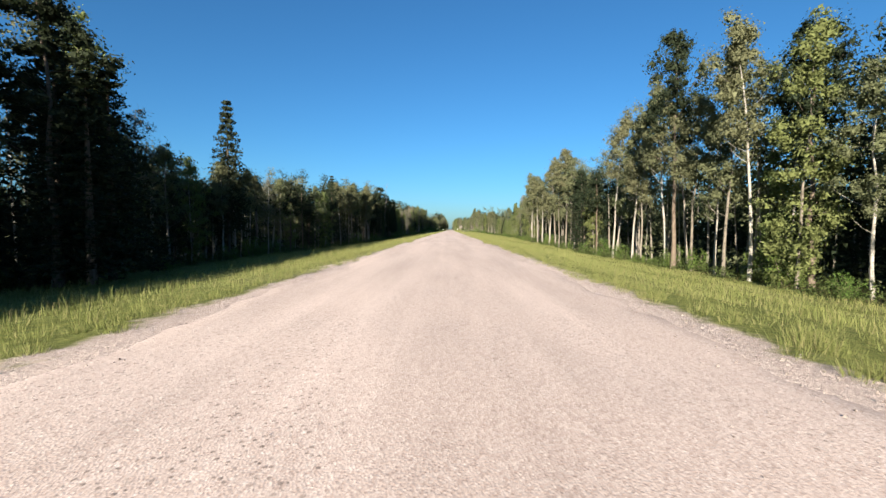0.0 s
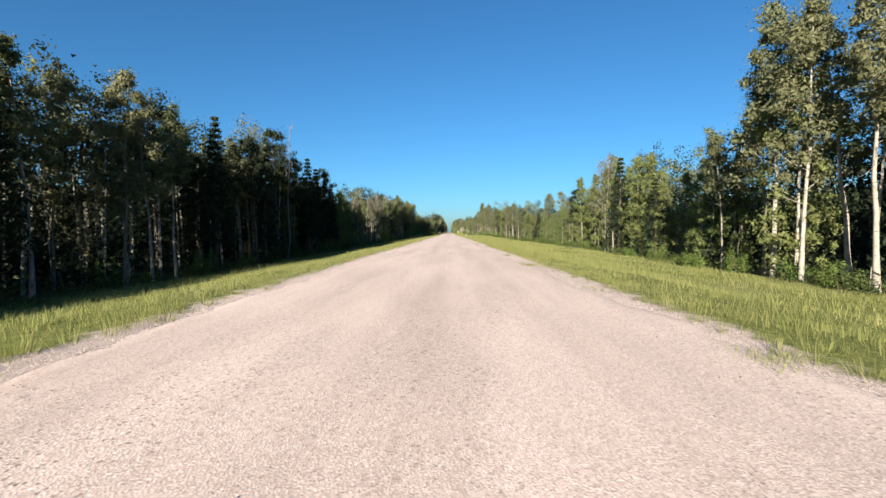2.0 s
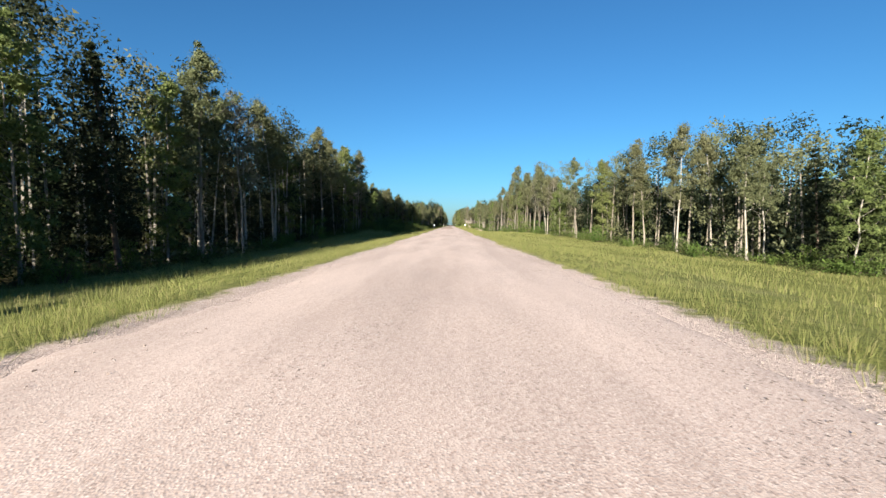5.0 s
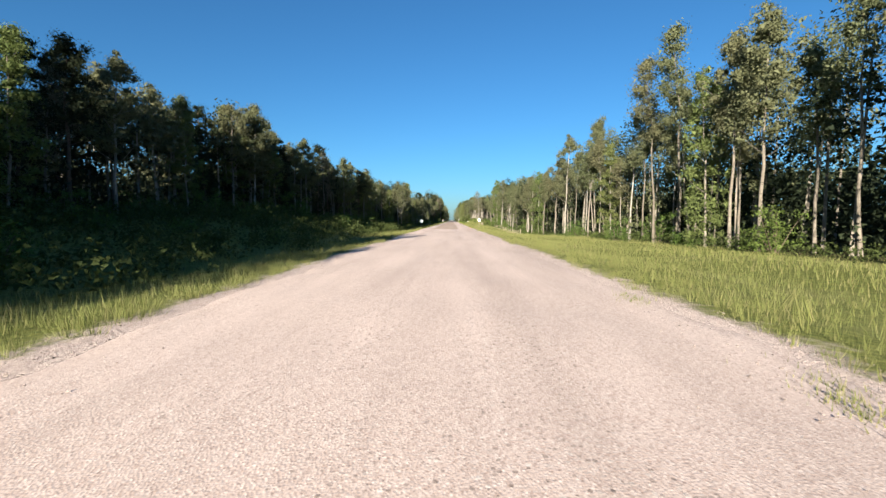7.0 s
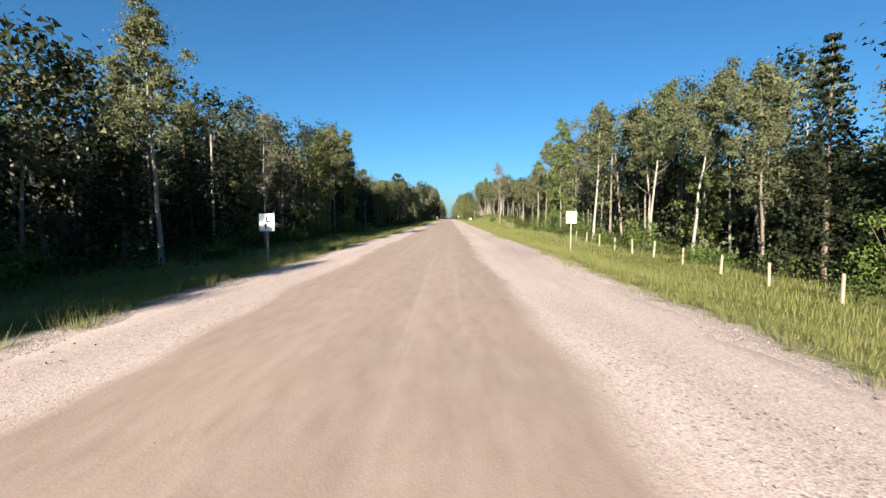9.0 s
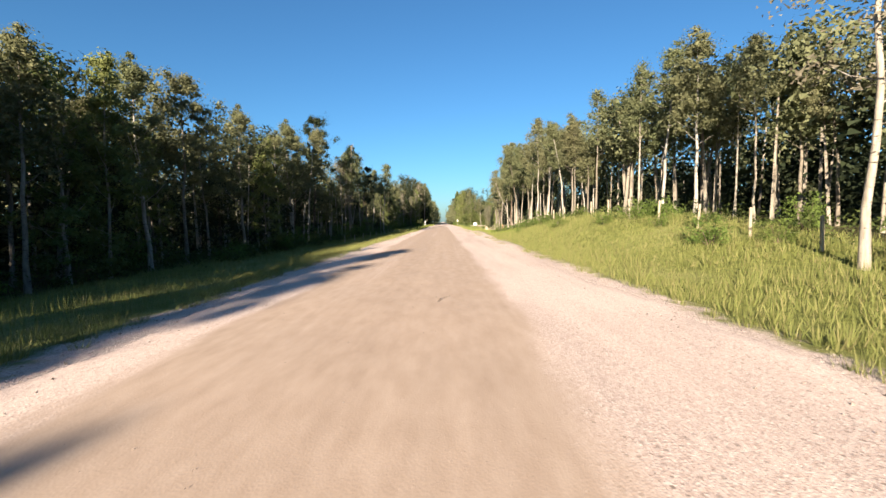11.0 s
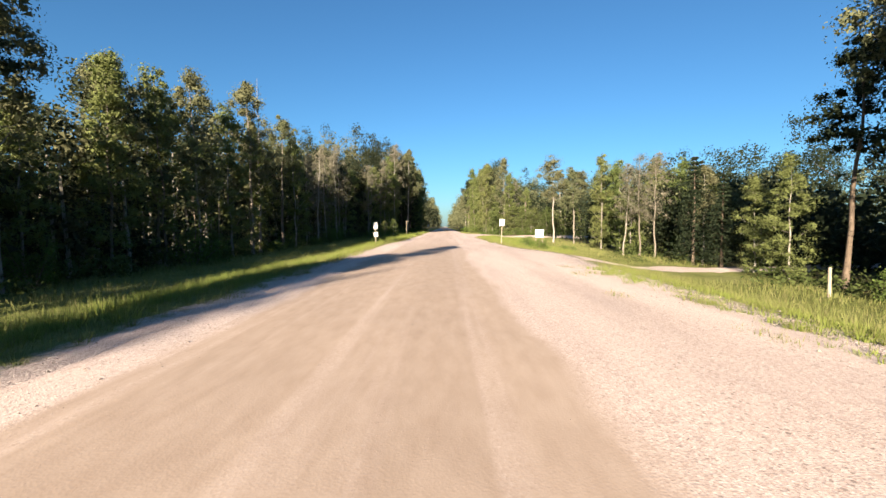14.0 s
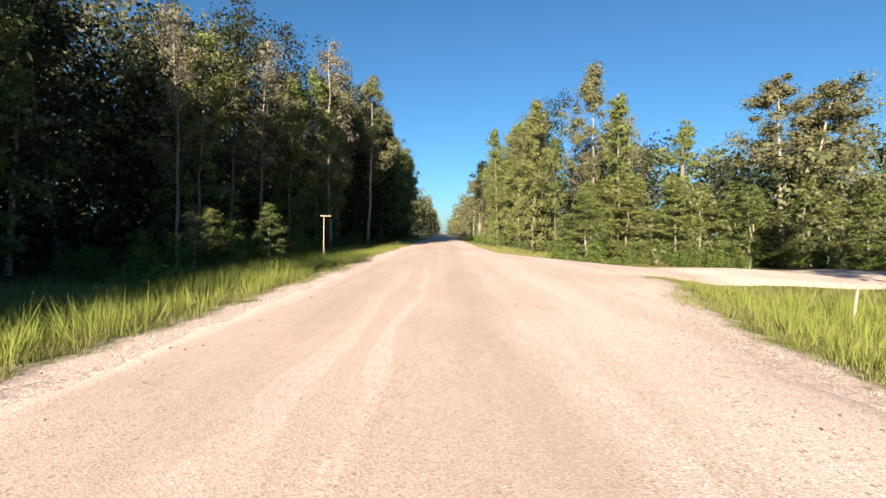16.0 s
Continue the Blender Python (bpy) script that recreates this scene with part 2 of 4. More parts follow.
EDGE_LEFT = [(-60, 3.5), (20, 3.5), (60, 3.7), (90, 3.85), (140, 3.75), (220, 3.5), (250, 3.6), (275, 3.8), (310, 3.85), (360, 3.4), (390, 3.55), (440, 3.3),
             (470, 3.5), (485, 3.6), (496, 3.1), (506, 3.0), (520, 3.1), (900, 3.1)]


def along(table, y, column=1):
    return np.interp(y, [r[0] for r in table], [r[column] for r in table])


def wobble(x, y):
    return (0.5 * np.sin(x * 0.9 + 0.31 * y) + 0.5 * np.sin(0.53 * y - 1.3 * x + 1.7) + 0.4 * np.sin(1.9 * y + 0.6 * x)) / 1.4


def land(x, y):
    """The ground's height, its distance past the gravel's edge and its distance past the wood's edge (arrays)."""
    x, y = np.asarray(x, float), np.asarray(y, float)
    right = x > 0
    a = np.abs(x)
    e = np.where(right, along(EDGE_RIGHT, y), along(EDGE_LEFT, y))
    w = np.where(right, along(WOOD_RIGHT, y), along(WOOD_LEFT, y))
    h = np.where(right, along(WOOD_RIGHT, y, 2), along(WOOD_LEFT, y, 2))
    u = np.clip((a - e) / np.maximum(w - e, 0.5), 0, 1)
    rise = u * u * (3 - 2 * u)
    ditch = -0.28 * np.sin(np.pi * np.clip(u * 1.25, 0, 1)) ** 2 * np.clip((w - e) / 8, 0, 1)
    # a steeper bank on the right, where the road cuts a rise
    bank = np.where(right, np.exp(-((y - 388) / 13.0) ** 2), 0)
    steep = np.clip((a - e - 0.6) / 4.2, 0, 1)
    rise = rise * (1 - bank) + bank * steep * steep * (3 - 2 * steep)
    # the side road keeps level
    side = np.where(right, np.clip(1 - np.abs(y - 516) / 11, 0, 1), 0)
    z = (h * rise + ditch * (1 - bank)) * (1 - 0.6 * side) * np.clip(1 - (a - w - 30) / 70, 0, 1)
    z = z + 0.09 * wobble(x, y) * np.clip((a - e) / 2.5, 0, 1) * (a < 300)
    return z, a - e, a - w


def mesh_from(name, verts, faces, material, smooth=False):
    me = bpy.data.meshes.new(name)
    me.from_pydata([tuple(v) for v in verts], [], faces)
    me.materials.append(material)
    if smooth:
        me.polygons.foreach_set("use_smooth", [True] * len(me.polygons))
    me.update()
    return me


def soup(name, verts, corners, material):
    """A mesh of many loose faces with the same number of corners, from an array of vertices laid face by face."""
    verts = np.asarray(verts, np.float32).reshape(-1, 3)
    n = len(verts) // corners
    me = bpy.data.meshes.new(name)
    me.vertices.add(len(verts))
    me.vertices.foreach_set("co", verts.ravel())
    me.loops.add(len(verts))
    me.loops.foreach_set("vertex_index", np.arange(len(verts), dtype=np.int32))
    me.polygons.add(n)
    me.polygons.foreach_set("loop_start", np.arange(0, len(verts), corners, dtype=np.int32))
    me.materials.append(material)
    me.update(calc_edges=True)
    return me


def sheet(name, xs, ys, height, material, cover=None):
    """A grid over the arrays xs and ys (2D, rows along y)."""
    rows, cols = xs.shape
    verts = np.stack([xs, ys, height], -1).reshape(-1, 3)
    i = np.arange(rows * cols).reshape(rows, cols)
    faces = np.stack([i[:-1, :-1], i[:-1, 1:], i[1:, 1:], i[1:, :-1]], -1).reshape(-1, 4).tolist()
    me = mesh_from(name, verts, faces, material, True)
    for key, value in (cover or {}).items():
        at = me.attributes.new(key, "FLOAT", "POINT")
        at.data.foreach_set("value", np.asarray(value, np.float32).ravel())
    return me


near_x = np.concatenate([np.arange(-30, -8, 1.0), np.arange(-8, 8, 0.4), np.arange(8, 30.1, 1.0)])
gx = np.concatenate([[-3500, -1200, -400, -150, -80, -50, -38], near_x, [38, 50, 80, 150, 400, 1200, 3500]])
gy = np.concatenate([[-900, -300, -120, -80], np.arange(-60, 620, 1.5), np.arange(620, 900, 8.0), [950, 1100, 1400, 2000, 3000, 4500]])
GX, GY = np.meshgrid(gx, gy)
gz, gedge, gwood = land(GX, GY)
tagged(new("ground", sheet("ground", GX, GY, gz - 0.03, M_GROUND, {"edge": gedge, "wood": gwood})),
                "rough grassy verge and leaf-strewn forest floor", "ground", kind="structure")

# the road: a slightly crowned gravel sheet with a ragged edge
ry = np.concatenate([np.arange(-40, 560, 0.5), np.arange(560, 901, 4.0)])
ru = np.concatenate([[-1.0, -0.97, -0.9], np.linspace(-0.8, 0.8, 13), [0.9, 0.97, 1.0]])
rag = np.random.default_rng(4)
el = along(EDGE_LEFT, ry) + 0.16 * wobble(0 * ry - 3, ry * 1.7) + rag.normal(0, 0.06, len(ry))
er = along(EDGE_RIGHT, ry) + 0.20 * wobble(0 * ry + 3, ry * 1.3) + rag.normal(0, 0.08, len(ry))
RX = np.where(ru[None, :] < 0, ru[None, :] * el[:, None], ru[None, :] * er[:, None])
RY = np.repeat(ry[:, None], len(ru), 1)
RZ = 0.035 - 0.064 * np.abs(ru[None, :]) ** 2.4 + 0.012 * wobble(RX * 2.0, RY * 1.1)
RZ[:, [0, -1]] -= 0.03
tagged(new("road", sheet("road", RX, RY, RZ, M_ROAD)), "pale pinkish gravel road with a browner packed lane", "road", kind="structure")

# the side road that leaves to the right
sx = np.arange(3.0, 60.1, 1.0)
sv = np.linspace(-1, 1, 11)
half = np.interp(sx, [3, 6, 10, 60], [6.5, 4.8, 3.8, 3.5])
mid = np.interp(sx, [3, 10, 25, 60], [516.5, 515.5, 514.5, 510.0])
SX = np.repeat(sx[:, None], len(sv), 1)
SY = mid[:, None] + sv[None, :] * half[:, None]
SZ = land(SX, SY)[0] + 0.05 - 0.05 * np.abs(sv[None, :]) ** 2
SZ[:, [0, -1]] -= 0.1
SZ[:, :] = np.where(SX < 4.5, np.minimum(SZ, 0.004), SZ)
tagged(new("road_side", sheet("road_side", SX, SY, SZ, M_ROAD)), "pale gravel side road leaving at a junction", "road", kind="structure")


# a dirt track into the wood
tx = np.arange(5.4, 34.1, 0.8)
tv = np.linspace(-1, 1, 7)
TX = np.repeat(tx[:, None], len(tv), 1)
TY = 471 + 0.25 * (TX - 5) + tv[None, :] * np.interp(tx, [5, 8, 34], [1.9, 1.4, 1.2])[:, None]
TZ = land(TX, TY)[0] + 0.0 - 0.05 * np.abs(tv[None, :]) ** 3
tagged(new("road_track", sheet("road_track", TX, TY, TZ, M_ROAD)), "narrow dirt track running into the wood", "road", kind="structure")


# ---- trees ----
def tube(path, radii, sides):
    """Vertices and faces of a tapered tube along a path."""
    verts, faces = [], []
    for (p, r) in zip(path, radii):
        for s in range(sides):
            a = 2 * math.pi * s / sides
            verts.append((p[0] + r * math.cos(a), p[1] + r * math.sin(a), p[2]))
    for j in range(len(path) - 1):
        for s in range(sides):
            t = (s + 1) % sides
            faces.append((j * sides + s, j * sides + t, (j + 1) * sides + t, (j + 1) * sides + s))
    return verts, faces


def gather(pieces):
    verts, faces = [], []
    for v, f in pieces:
        base = len(verts)
        verts += v
        faces += [tuple(i + base for i in q) for q in f]
    return verts, faces


def leaves(rng, centres, radii, count, size, droop=0.0):
    """Loose leaf sprays round the given clump centres: three-cornered, each turned its own way."""
    pick = rng.integers(0, len(centres), count)
    d = np.clip(rng.normal(0, 0.5, (count, 3)), -1.15, 1.15)
    c = centres[pick] + d * radii[pick][:, None] * np.array([1, 1, 0.85])
    n = d * 1.2 + rng.normal(0, 0.36, (count, 3)) + np.array([0, 0, 0.2 - droop])
    n /= np.linalg.norm(n, axis=1)[:, None]
    a = np.cross(n, rng.normal(0, 1, (count, 3)))
    a /= np.linalg.norm(a, axis=1)[:, None]
    b = np.cross(n, a)
    s = size * rng.uniform(0.6, 1.35, count)[:, None]
    tip = n * s * rng.uniform(-0.4, 0.4, count)[:, None]
    return np.stack([c - a * s, c + a * s * 0.7 - b * s * 0.52 + tip, c + a * s * 0.7 + b * s * 0.52 - tip], 1)


def part(name, me, parent, label=""):
    ob = new(name, me)
    ob.parent = parent
    return tagged(ob, label)


def tree(name, label, trunk_mesh, crown_mesh, category="tree", group="roadside wood"):
    root = tagged(new(name), label, category, group)
    part("trunk", trunk_mesh, root)
    if crown_mesh is not None:
        part("crown", crown_mesh, root)
    return root


def leafy_tree(seed, name, label, bark, leaf, tall=12.0, bare=0.45, spread=1.7, girth=0.13, clumps=66, count=8800, size=0.062, lean=0.3, sides=7, limbs=16, core=0.16):
    rng = np.random.default_rng(seed)
    zs = np.linspace(0, 1, 9)
    sway = lean * rng.normal(0, 1, 2)
    bend = rng.normal(0, 0.045, (9, 2)) * (zs[:, None] > 0)
    path = [(sway[0] * z * z + b[0], sway[1] * z * z + b[1], z * tall * 0.97 - (0.3 if z == 0 else 0)) for z, b in zip(zs, bend)]
    pieces = [tube(path, girth * (1.0 - 0.86 * zs) * np.where(zs == 0, 1.35, 1.0), sides)]
    at = lambda z: np.array([np.interp(z, zs, [q[i] for q in path]) for i in range(3)])
    centres, radii = [], []
    for j in range(limbs):
        z = bare * 0.75 + (0.97 - bare * 0.75) * (j + rng.uniform(0, 0.9)) / limbs
        u = np.clip((z - bare * 0.75) / (1 - bare * 0.75), 0, 1)
        out = spread * (0.45 + 0.75 * math.sin(math.pi * min(1, u * 0.92 + 0.08)) - 0.35 * u) * rng.uniform(0.6, 1.15)
        ang = rng.uniform(0, 2 * math.pi)
        p0 = at(z)
        p2 = p0 + np.array([math.cos(ang) * out, math.sin(ang) * out, out * rng.uniform(0.35, 0.9)])
        p1 = (p0 + p2) / 2 + np.array([0, 0, -0.08 * out])
        r = girth * 0.32 * (1.1 - z)
        pieces.append(tube([p0, p1, p2], [r + 0.012, r * 0.7 + 0.008, 0.006], 4))
        if z > bare * 0.92:
            centres += [p2, p1 + rng.normal(0, 0.2, 3)]
            radii += [rng.uniform(0.42, 0.75), rng.uniform(0.35, 0.6)]
    while len(centres) < clumps:
        z = bare + (1.0 - bare) * rng.uniform(0, 1) ** 0.85
        u = (z - bare) / (1 - bare)
        out = spread * (0.35 + 0.7 * math.sin(math.pi * min(1, u * 0.9 + 0.1))) * math.sqrt(rng.uniform(0.02, 1)) * (1.05 - 0.55 * u)
        ang = rng.uniform(0, 2 * math.pi)
        centres.append(at(z) + np.array([math.cos(ang) * out, math.sin(ang) * out, rng.normal(0, 0.25)]))
        radii.append(rng.uniform(0.3, 0.75) * (1.0 - 0.3 * u))
    centres, radii = np.array(centres), np.array(radii) * tall / 12.0
    quads = np.concatenate([leaves(rng, centres, radii, count, size), leaves(rng, centres, radii * 0.62, int(count * core), size * 2.3)])
    v, f = gather(pieces)
    return tree(name, label, mesh_from(name + "_trunk", v, f, bark, True), soup(name + "_crown", quads, 3, leaf))


def spruce(seed, name, label, tall=11.0, base=1.7, count=5400, size=0.105, bare=0.08):
    rng = np.random.default_rng(seed)
    path = [(0, 0, -0.3), (0.03, 0, tall * 0.5), (0, 0.02, tall)]
    pieces = [tube(path, [0.15, 0.085, 0.012], 6)]
    centres, radii = [], []
    levels = 22
    for j in range(levels):
        u = (j + 0.5) / levels
        z = tall * (bare + (1 - bare) * u)
        reach = base * (1 - u) ** 0.85 * rng.uniform(0.8, 1.15) + 0.1
        arms = 6 if u < 0.6 else 4
        for i in range(arms):
            ang = 2 * math.pi * (i + rng.uniform(-0.3, 0.3)) / arms + j
            tip = np.array([math.cos(ang) * reach, math.sin(ang) * reach, z - 0.22 * reach])
            if u < 0.7:
                pieces.append(tube([(0, 0, z), tuple(tip)], [0.022, 0.006], 3))
            for k3 in (0.4, 0.75, 1.0):
                centres.append(np.array([tip[0] * k3, tip[1] * k3, z - 0.22 * reach * k3]))
                radii.append(0.12 + 0.16 * reach)
    quads = leaves(rng, np.array(centres), np.array(radii), count, size, droop=0.3)
    v, f = gather(pieces)
    return tree(name, label, mesh_from(name + "_trunk", v, f, M_DARK_BARK, True), soup(name + "_crown", quads, 3, M_SHADE_NEEDLE))


def dead_tree(seed, name, label, tall=11.0):
    rng = np.random.default_rng(seed)
    zs = np.linspace(0, 1, 8)
    path = [(rng.normal(0, 0.07), rng.normal(0, 0.07), z * tall - (0.3 if z == 0 else 0)) for z in zs]
    pieces = [tube(path, 0.11 * (1 - 0.92 * zs), 6)]
    for j in range(30):
        z = rng.uniform(0.35, 0.97)
        p0 = np.array([np.interp(z, zs, [q[i] for q in path]) for i in range(3)])
        out, ang = rng.uniform(0.4, 1.5) * (1.15 - z), rng.uniform(0, 6.28)
        p2 = p0 + np.array([math.cos(ang) * out, math.sin(ang) * out, out * rng.uniform(0.3, 1.1)])
        pieces.append(tube([p0, p2], [0.022, 0.005], 4))
        for i in range(2):
            p3 = p2 + rng.normal(0, 0.25, 3) + np.array([0, 0, 0.25])
            pieces.append(tube([(p0 + p2) / 2, p3], [0.012, 0.004], 3))
    v, f = gather(pieces)
    return tree(name, label, mesh_from(name + "_trunk", v, f, M_DEAD_WOOD, True), None)


def shrub(seed, name, label, tall=1.6, wide=1.1, count=1500, size=0.058, leaf=None):
    rng = np.random.default_rng(seed)
    pieces, centres, radii = [], [], []
    for j in range(9):
        ang, out = rng.uniform(0, 6.28), wide * rng.uniform(0.2, 1.0)
        tip = np.array([math.cos(ang) * out, math.sin(ang) * out, tall * rng.uniform(0.45, 1.0) * (1.1 - 0.4 * out / wide)])
        pieces.append(tube([(0.05 * math.cos(ang), 0.05 * math.sin(ang), -0.15), tuple(tip * np.array([0.6, 0.6, 0.6])), tuple(tip)], [0.025, 0.016, 0.005], 4))
        centres += [tip, tip * np.array([0.75, 0.75, 0.6]), tip * np.array([0.9, 0.9, 0.3])]
        radii += [0.3, 0.36, 0.3]
    quads = leaves(rng, np.array(centres), np.array(radii) * wide, count, size)
    quads[:, :, 2] = np.maximum(quads[:, :, 2], -0.1)
    v, f = gather(pieces)
    root = tagged(new(name), label, "shrub", "undergrowth")
    part("stem", mesh_from(name + "_stems", v, f, M_DARK_BARK, True), root)
    part("foliage", soup(name + "_foliage", quads, 3, leaf or M_SHRUB_LEAF), root)
    return root


ASPENS = [leafy_tree(11 + i, "aspen_tree", "slender aspen with pale bare trunk and green crown", M_ASPEN_BARK, M_ASPEN_LEAF, bare=b, spread=sp, girth=gi, lean=le)
          for i, (b, sp, gi, le) in enumerate(((0.5, 1.6, 0.115, 0.2), (0.42, 2.0, 0.12, 0.3), (0.58, 1.4, 0.095, 0.4), (0.35, 1.8, 0.10, 0.25), (0.5, 1.8, 0.105, 0.5)))]
TALL = [leafy_tree(21 + i, "tall_aspen_tree", "tall aspen with long bare pale trunk and small high crown", M_ASPEN_BARK, M_ASPEN_LEAF, bare=b, spread=sp, girth=gi, lean=le, clumps=44, count=5600, core=0.1)
        for i, (b, sp, gi, le) in enumerate(((0.58, 1.1, 0.085, 0.35), (0.66, 1.0, 0.072, 0.5), (0.54, 1.2, 0.08, 0.25)))]
YOUNG = [leafy_tree(31 + i, "young_aspen_tree", "bushy young aspen leafed almost to the ground", M_ASPEN_BARK, M_YOUNG_LEAF, bare=0.06, spread=sp, girth=0.08, count=10400, clumps=110, size=0.064)
         for i, sp in enumerate((1.7, 2.0, 1.5))]
PALE = [leafy_tree(41 + i, "pale_birch_tree", "thin-crowned birch with sparse greyish dry leaves", M_ASPEN_BARK, M_PALE_LEAF, bare=0.38, spread=1.5, girth=0.09, count=3600, size=0.06, limbs=28, core=0.05)
        for i in range(2)]
PINES = [leafy_tree(51 + i, "pine_tree", "pine with rounded dark green top and brown trunk", M_DARK_BARK, M_SHADE_NEEDLE, bare=0.55, spread=2.0, girth=0.13, count=6400, size=0.068)
         for i in range(2)]
SPRUCES = [spruce(61, "spruce_tree", "dark narrow pointed spruce"), spruce(62, "spruce_tree", "dark narrow pointed spruce", base=1.35, bare=0.2)]
DEAD = [dead_tree(71, "dead_tree", "leafless grey dead tree"), dead_tree(72, "dead_tree", "leafless grey dead tree")]
SHRUBS = [shrub(101, "shrub", "leafy green shrub at the wood's edge"), shrub(102, "shrub", "leafy green shrub at the wood's edge", 2.2, 1.2, 1800),
          shrub(103, "shrub", "low leafy green shrub at the wood's edge", 1.0, 1.0, 1300)]
MASTERS = ASPENS + TALL + YOUNG + PALE + PINES + SPRUCES + DEAD + SHRUBS
NOMINAL = {"spruce_tree": 11.0, "dead_tree": 11.0}
used = set()


def plant(master, x, y, tall, wide=None, turn=0.0, tilt=(0.0, 0.0)):
    """Stands a copy of a tree on the ground; the first one is the master itself."""
    kind = master.name.split(".")[0]
    s = tall / NOMINAL.get(kind, 12.0)
    w = wide if wide is not None else s ** 0.75
    m = Matrix.LocRotScale((x, y, float(land(x, y)[0]) - 0.03), Euler((tilt[0], tilt[1], turn)), (w, w, s))
    if master in used:
        return copy_thing(master, m @ Matrix.Diagonal((1 / master.scale.x, 1 / master.scale.y, 1 / master.scale.z, 1)))
    used.add(master)
    master.matrix_basis = m
    return master


# the trees that stand out along the wood's edge: metres along the road, height and kind
LEFT_A = [(-29.8, 14, "a"), (-17.7, 15.2, "a"), (-5.5, 14.7, "y"), (6.7, 14.7, "a"), (14.8, 14.8, "y"), (22.8, 14.9, "y"), (26.6, 10.8, "p"), (29.8, 8.9, "a"),
          (33, 8.8, "y"), (37.1, 8.8, "a"), (40.9, 8.8, "a"), (44.9, 8.6, "a"), (48.5, 9.4, "p"), (51.8, 9.5, "a"), (54.8, 9.7, "n"), (60.4, 9.7, "n"),
          (63.3, 9.5, "s"), (65.3, 10, "a"), (67.4, 9.4, "y"), (70, 9.6, "y"), (74.1, 12.9, "s"), (80, 12.6, "a"), (84.6, 12.2, "a"), (87.4, 12.9, "a"),
          (93.2, 13.6, "a"), (98.4, 13.7, "a"), (100.6, 11.9, "a"), (103.2, 13.3, "a"), (107.8, 13.3, "s"), (114.3, 12.9, "n"), (115.5, 13.2, "n"),
          (117.4, 12.4, "s")]
LEFT_B = [(122.9, 16.4, "d"), (125.6, 12.8, "n"), (130.2, 13.6, "s"), (133.1, 12.4, "s"), (135, 12.7, "n"), (139, 10.9, "s"), (141.6, 10.4, "y"),
          (144.8, 10.2, "y"), (147.6, 9.8, "y"), (149.1, 9, "y"), (152, 9.9, "p"), (154.9, 8.5, "a"), (159.5, 8.8, "y"), (167, 11.1, "p"), (168.7, 10.3, "a"),
          (171.6, 12.3, "p"), (175.6, 10.4, "p"), (185.2, 13.1, "p"), (198.1, 13.4, "a"), (203.2, 12.3, "p"), (207.9, 13, "a"), (220.6, 12.7, "a"),
          (226, 12.2, "a"), (231, 12.6, "y"), (233.4, 12.4, "a"), (235.9, 12.3, "a"), (238.4, 12.4, "p"), (240, 11.6, "p"), (242, 8.6, "a"), (246, 8, "y"),
          (253, 7, "y"), (258, 7.5, "a"), (263, 7.2, "y"), (267, 8, "a"), (270, 8.4, "a")]
LEFT_C = [(272.5, 5.6, "y"), (275, 6.4, "a"), (276.5, 7.4, "a"), (279.5, 7, "p"), (282, 7.2, "a"), (284, 7.4, "a"), (285.5, 7.0, "y"), (287, 7.4, "a"), (288.5, 7.0, "n"), (290, 7.2, "a"), (292, 6.8, "y"),
          (294, 6.6, "y"), (297, 6.6, "a"), (300, 7.2, "a"), (304.7, 6.6, "y"), (306.4, 5.9, "y"), (308.9, 6.7, "a"), (315.7, 8.7, "a"), (325, 7.8, "p"), (339, 9.5, "a"),
          (343.5, 11.2, "a"), (349, 12.2, "y"), (352, 10, "y"), (354.9, 10.9, "s"), (368, 10, "a"), (377.7, 8.3, "a"), (379.6, 8.2, "y"), (381, 8.9, "y"),
          (383.1, 9.2, "a"), (385.9, 9.8, "a"), (391.6, 9.5, "a"), (395.3, 8.6, "y"), (397.6, 9.2, "a"), (400.4, 10.8, "a"), (404.3, 11.3, "a"),
          (411.2, 6.9, "a"), (416.3, 10.6, "p"), (417.8, 11, "a"), (420.4, 11.4, "a")]
LEFT_D = [(425.9, 13.4, "a"), (429.7, 12, "n"), (434.4, 13.4, "n"), (438.3, 12.4, "n"), (441.3, 9.8, "p"), (445.1, 11.6, "n"), (447.1, 12.2, "n"),
          (453.4, 7.7, "y"), (455.2, 7.6, "a"), (456.1, 7.4, "a"), (459.9, 8.1, "n"), (466.9, 6.1, "y"), (470.2, 8.6, "y"), (471.5, 8.9, "a"),
          (473.8, 9.1, "y"), (477, 9.9, "a"), (480, 9.2, "y"), (483, 11, "a"), (484.8, 9.2, "y"), (488.6, 10.2, "a"), (491.2, 9.4, "y"), (494.5, 8.5, "p"),
          (498.8, 10, "p"), (501.5, 8.9, "p"), (503.9, 9.9, "p"), (505.5, 11.1, "p"), (516.4, 11.3, "p"), (522.6, 13.1, "p"), (532.9, 17.6, "p"),
          (542.2, 17.8, "a"), (557.8, 18.9, "y"), (620.9, 24.5, "s")]
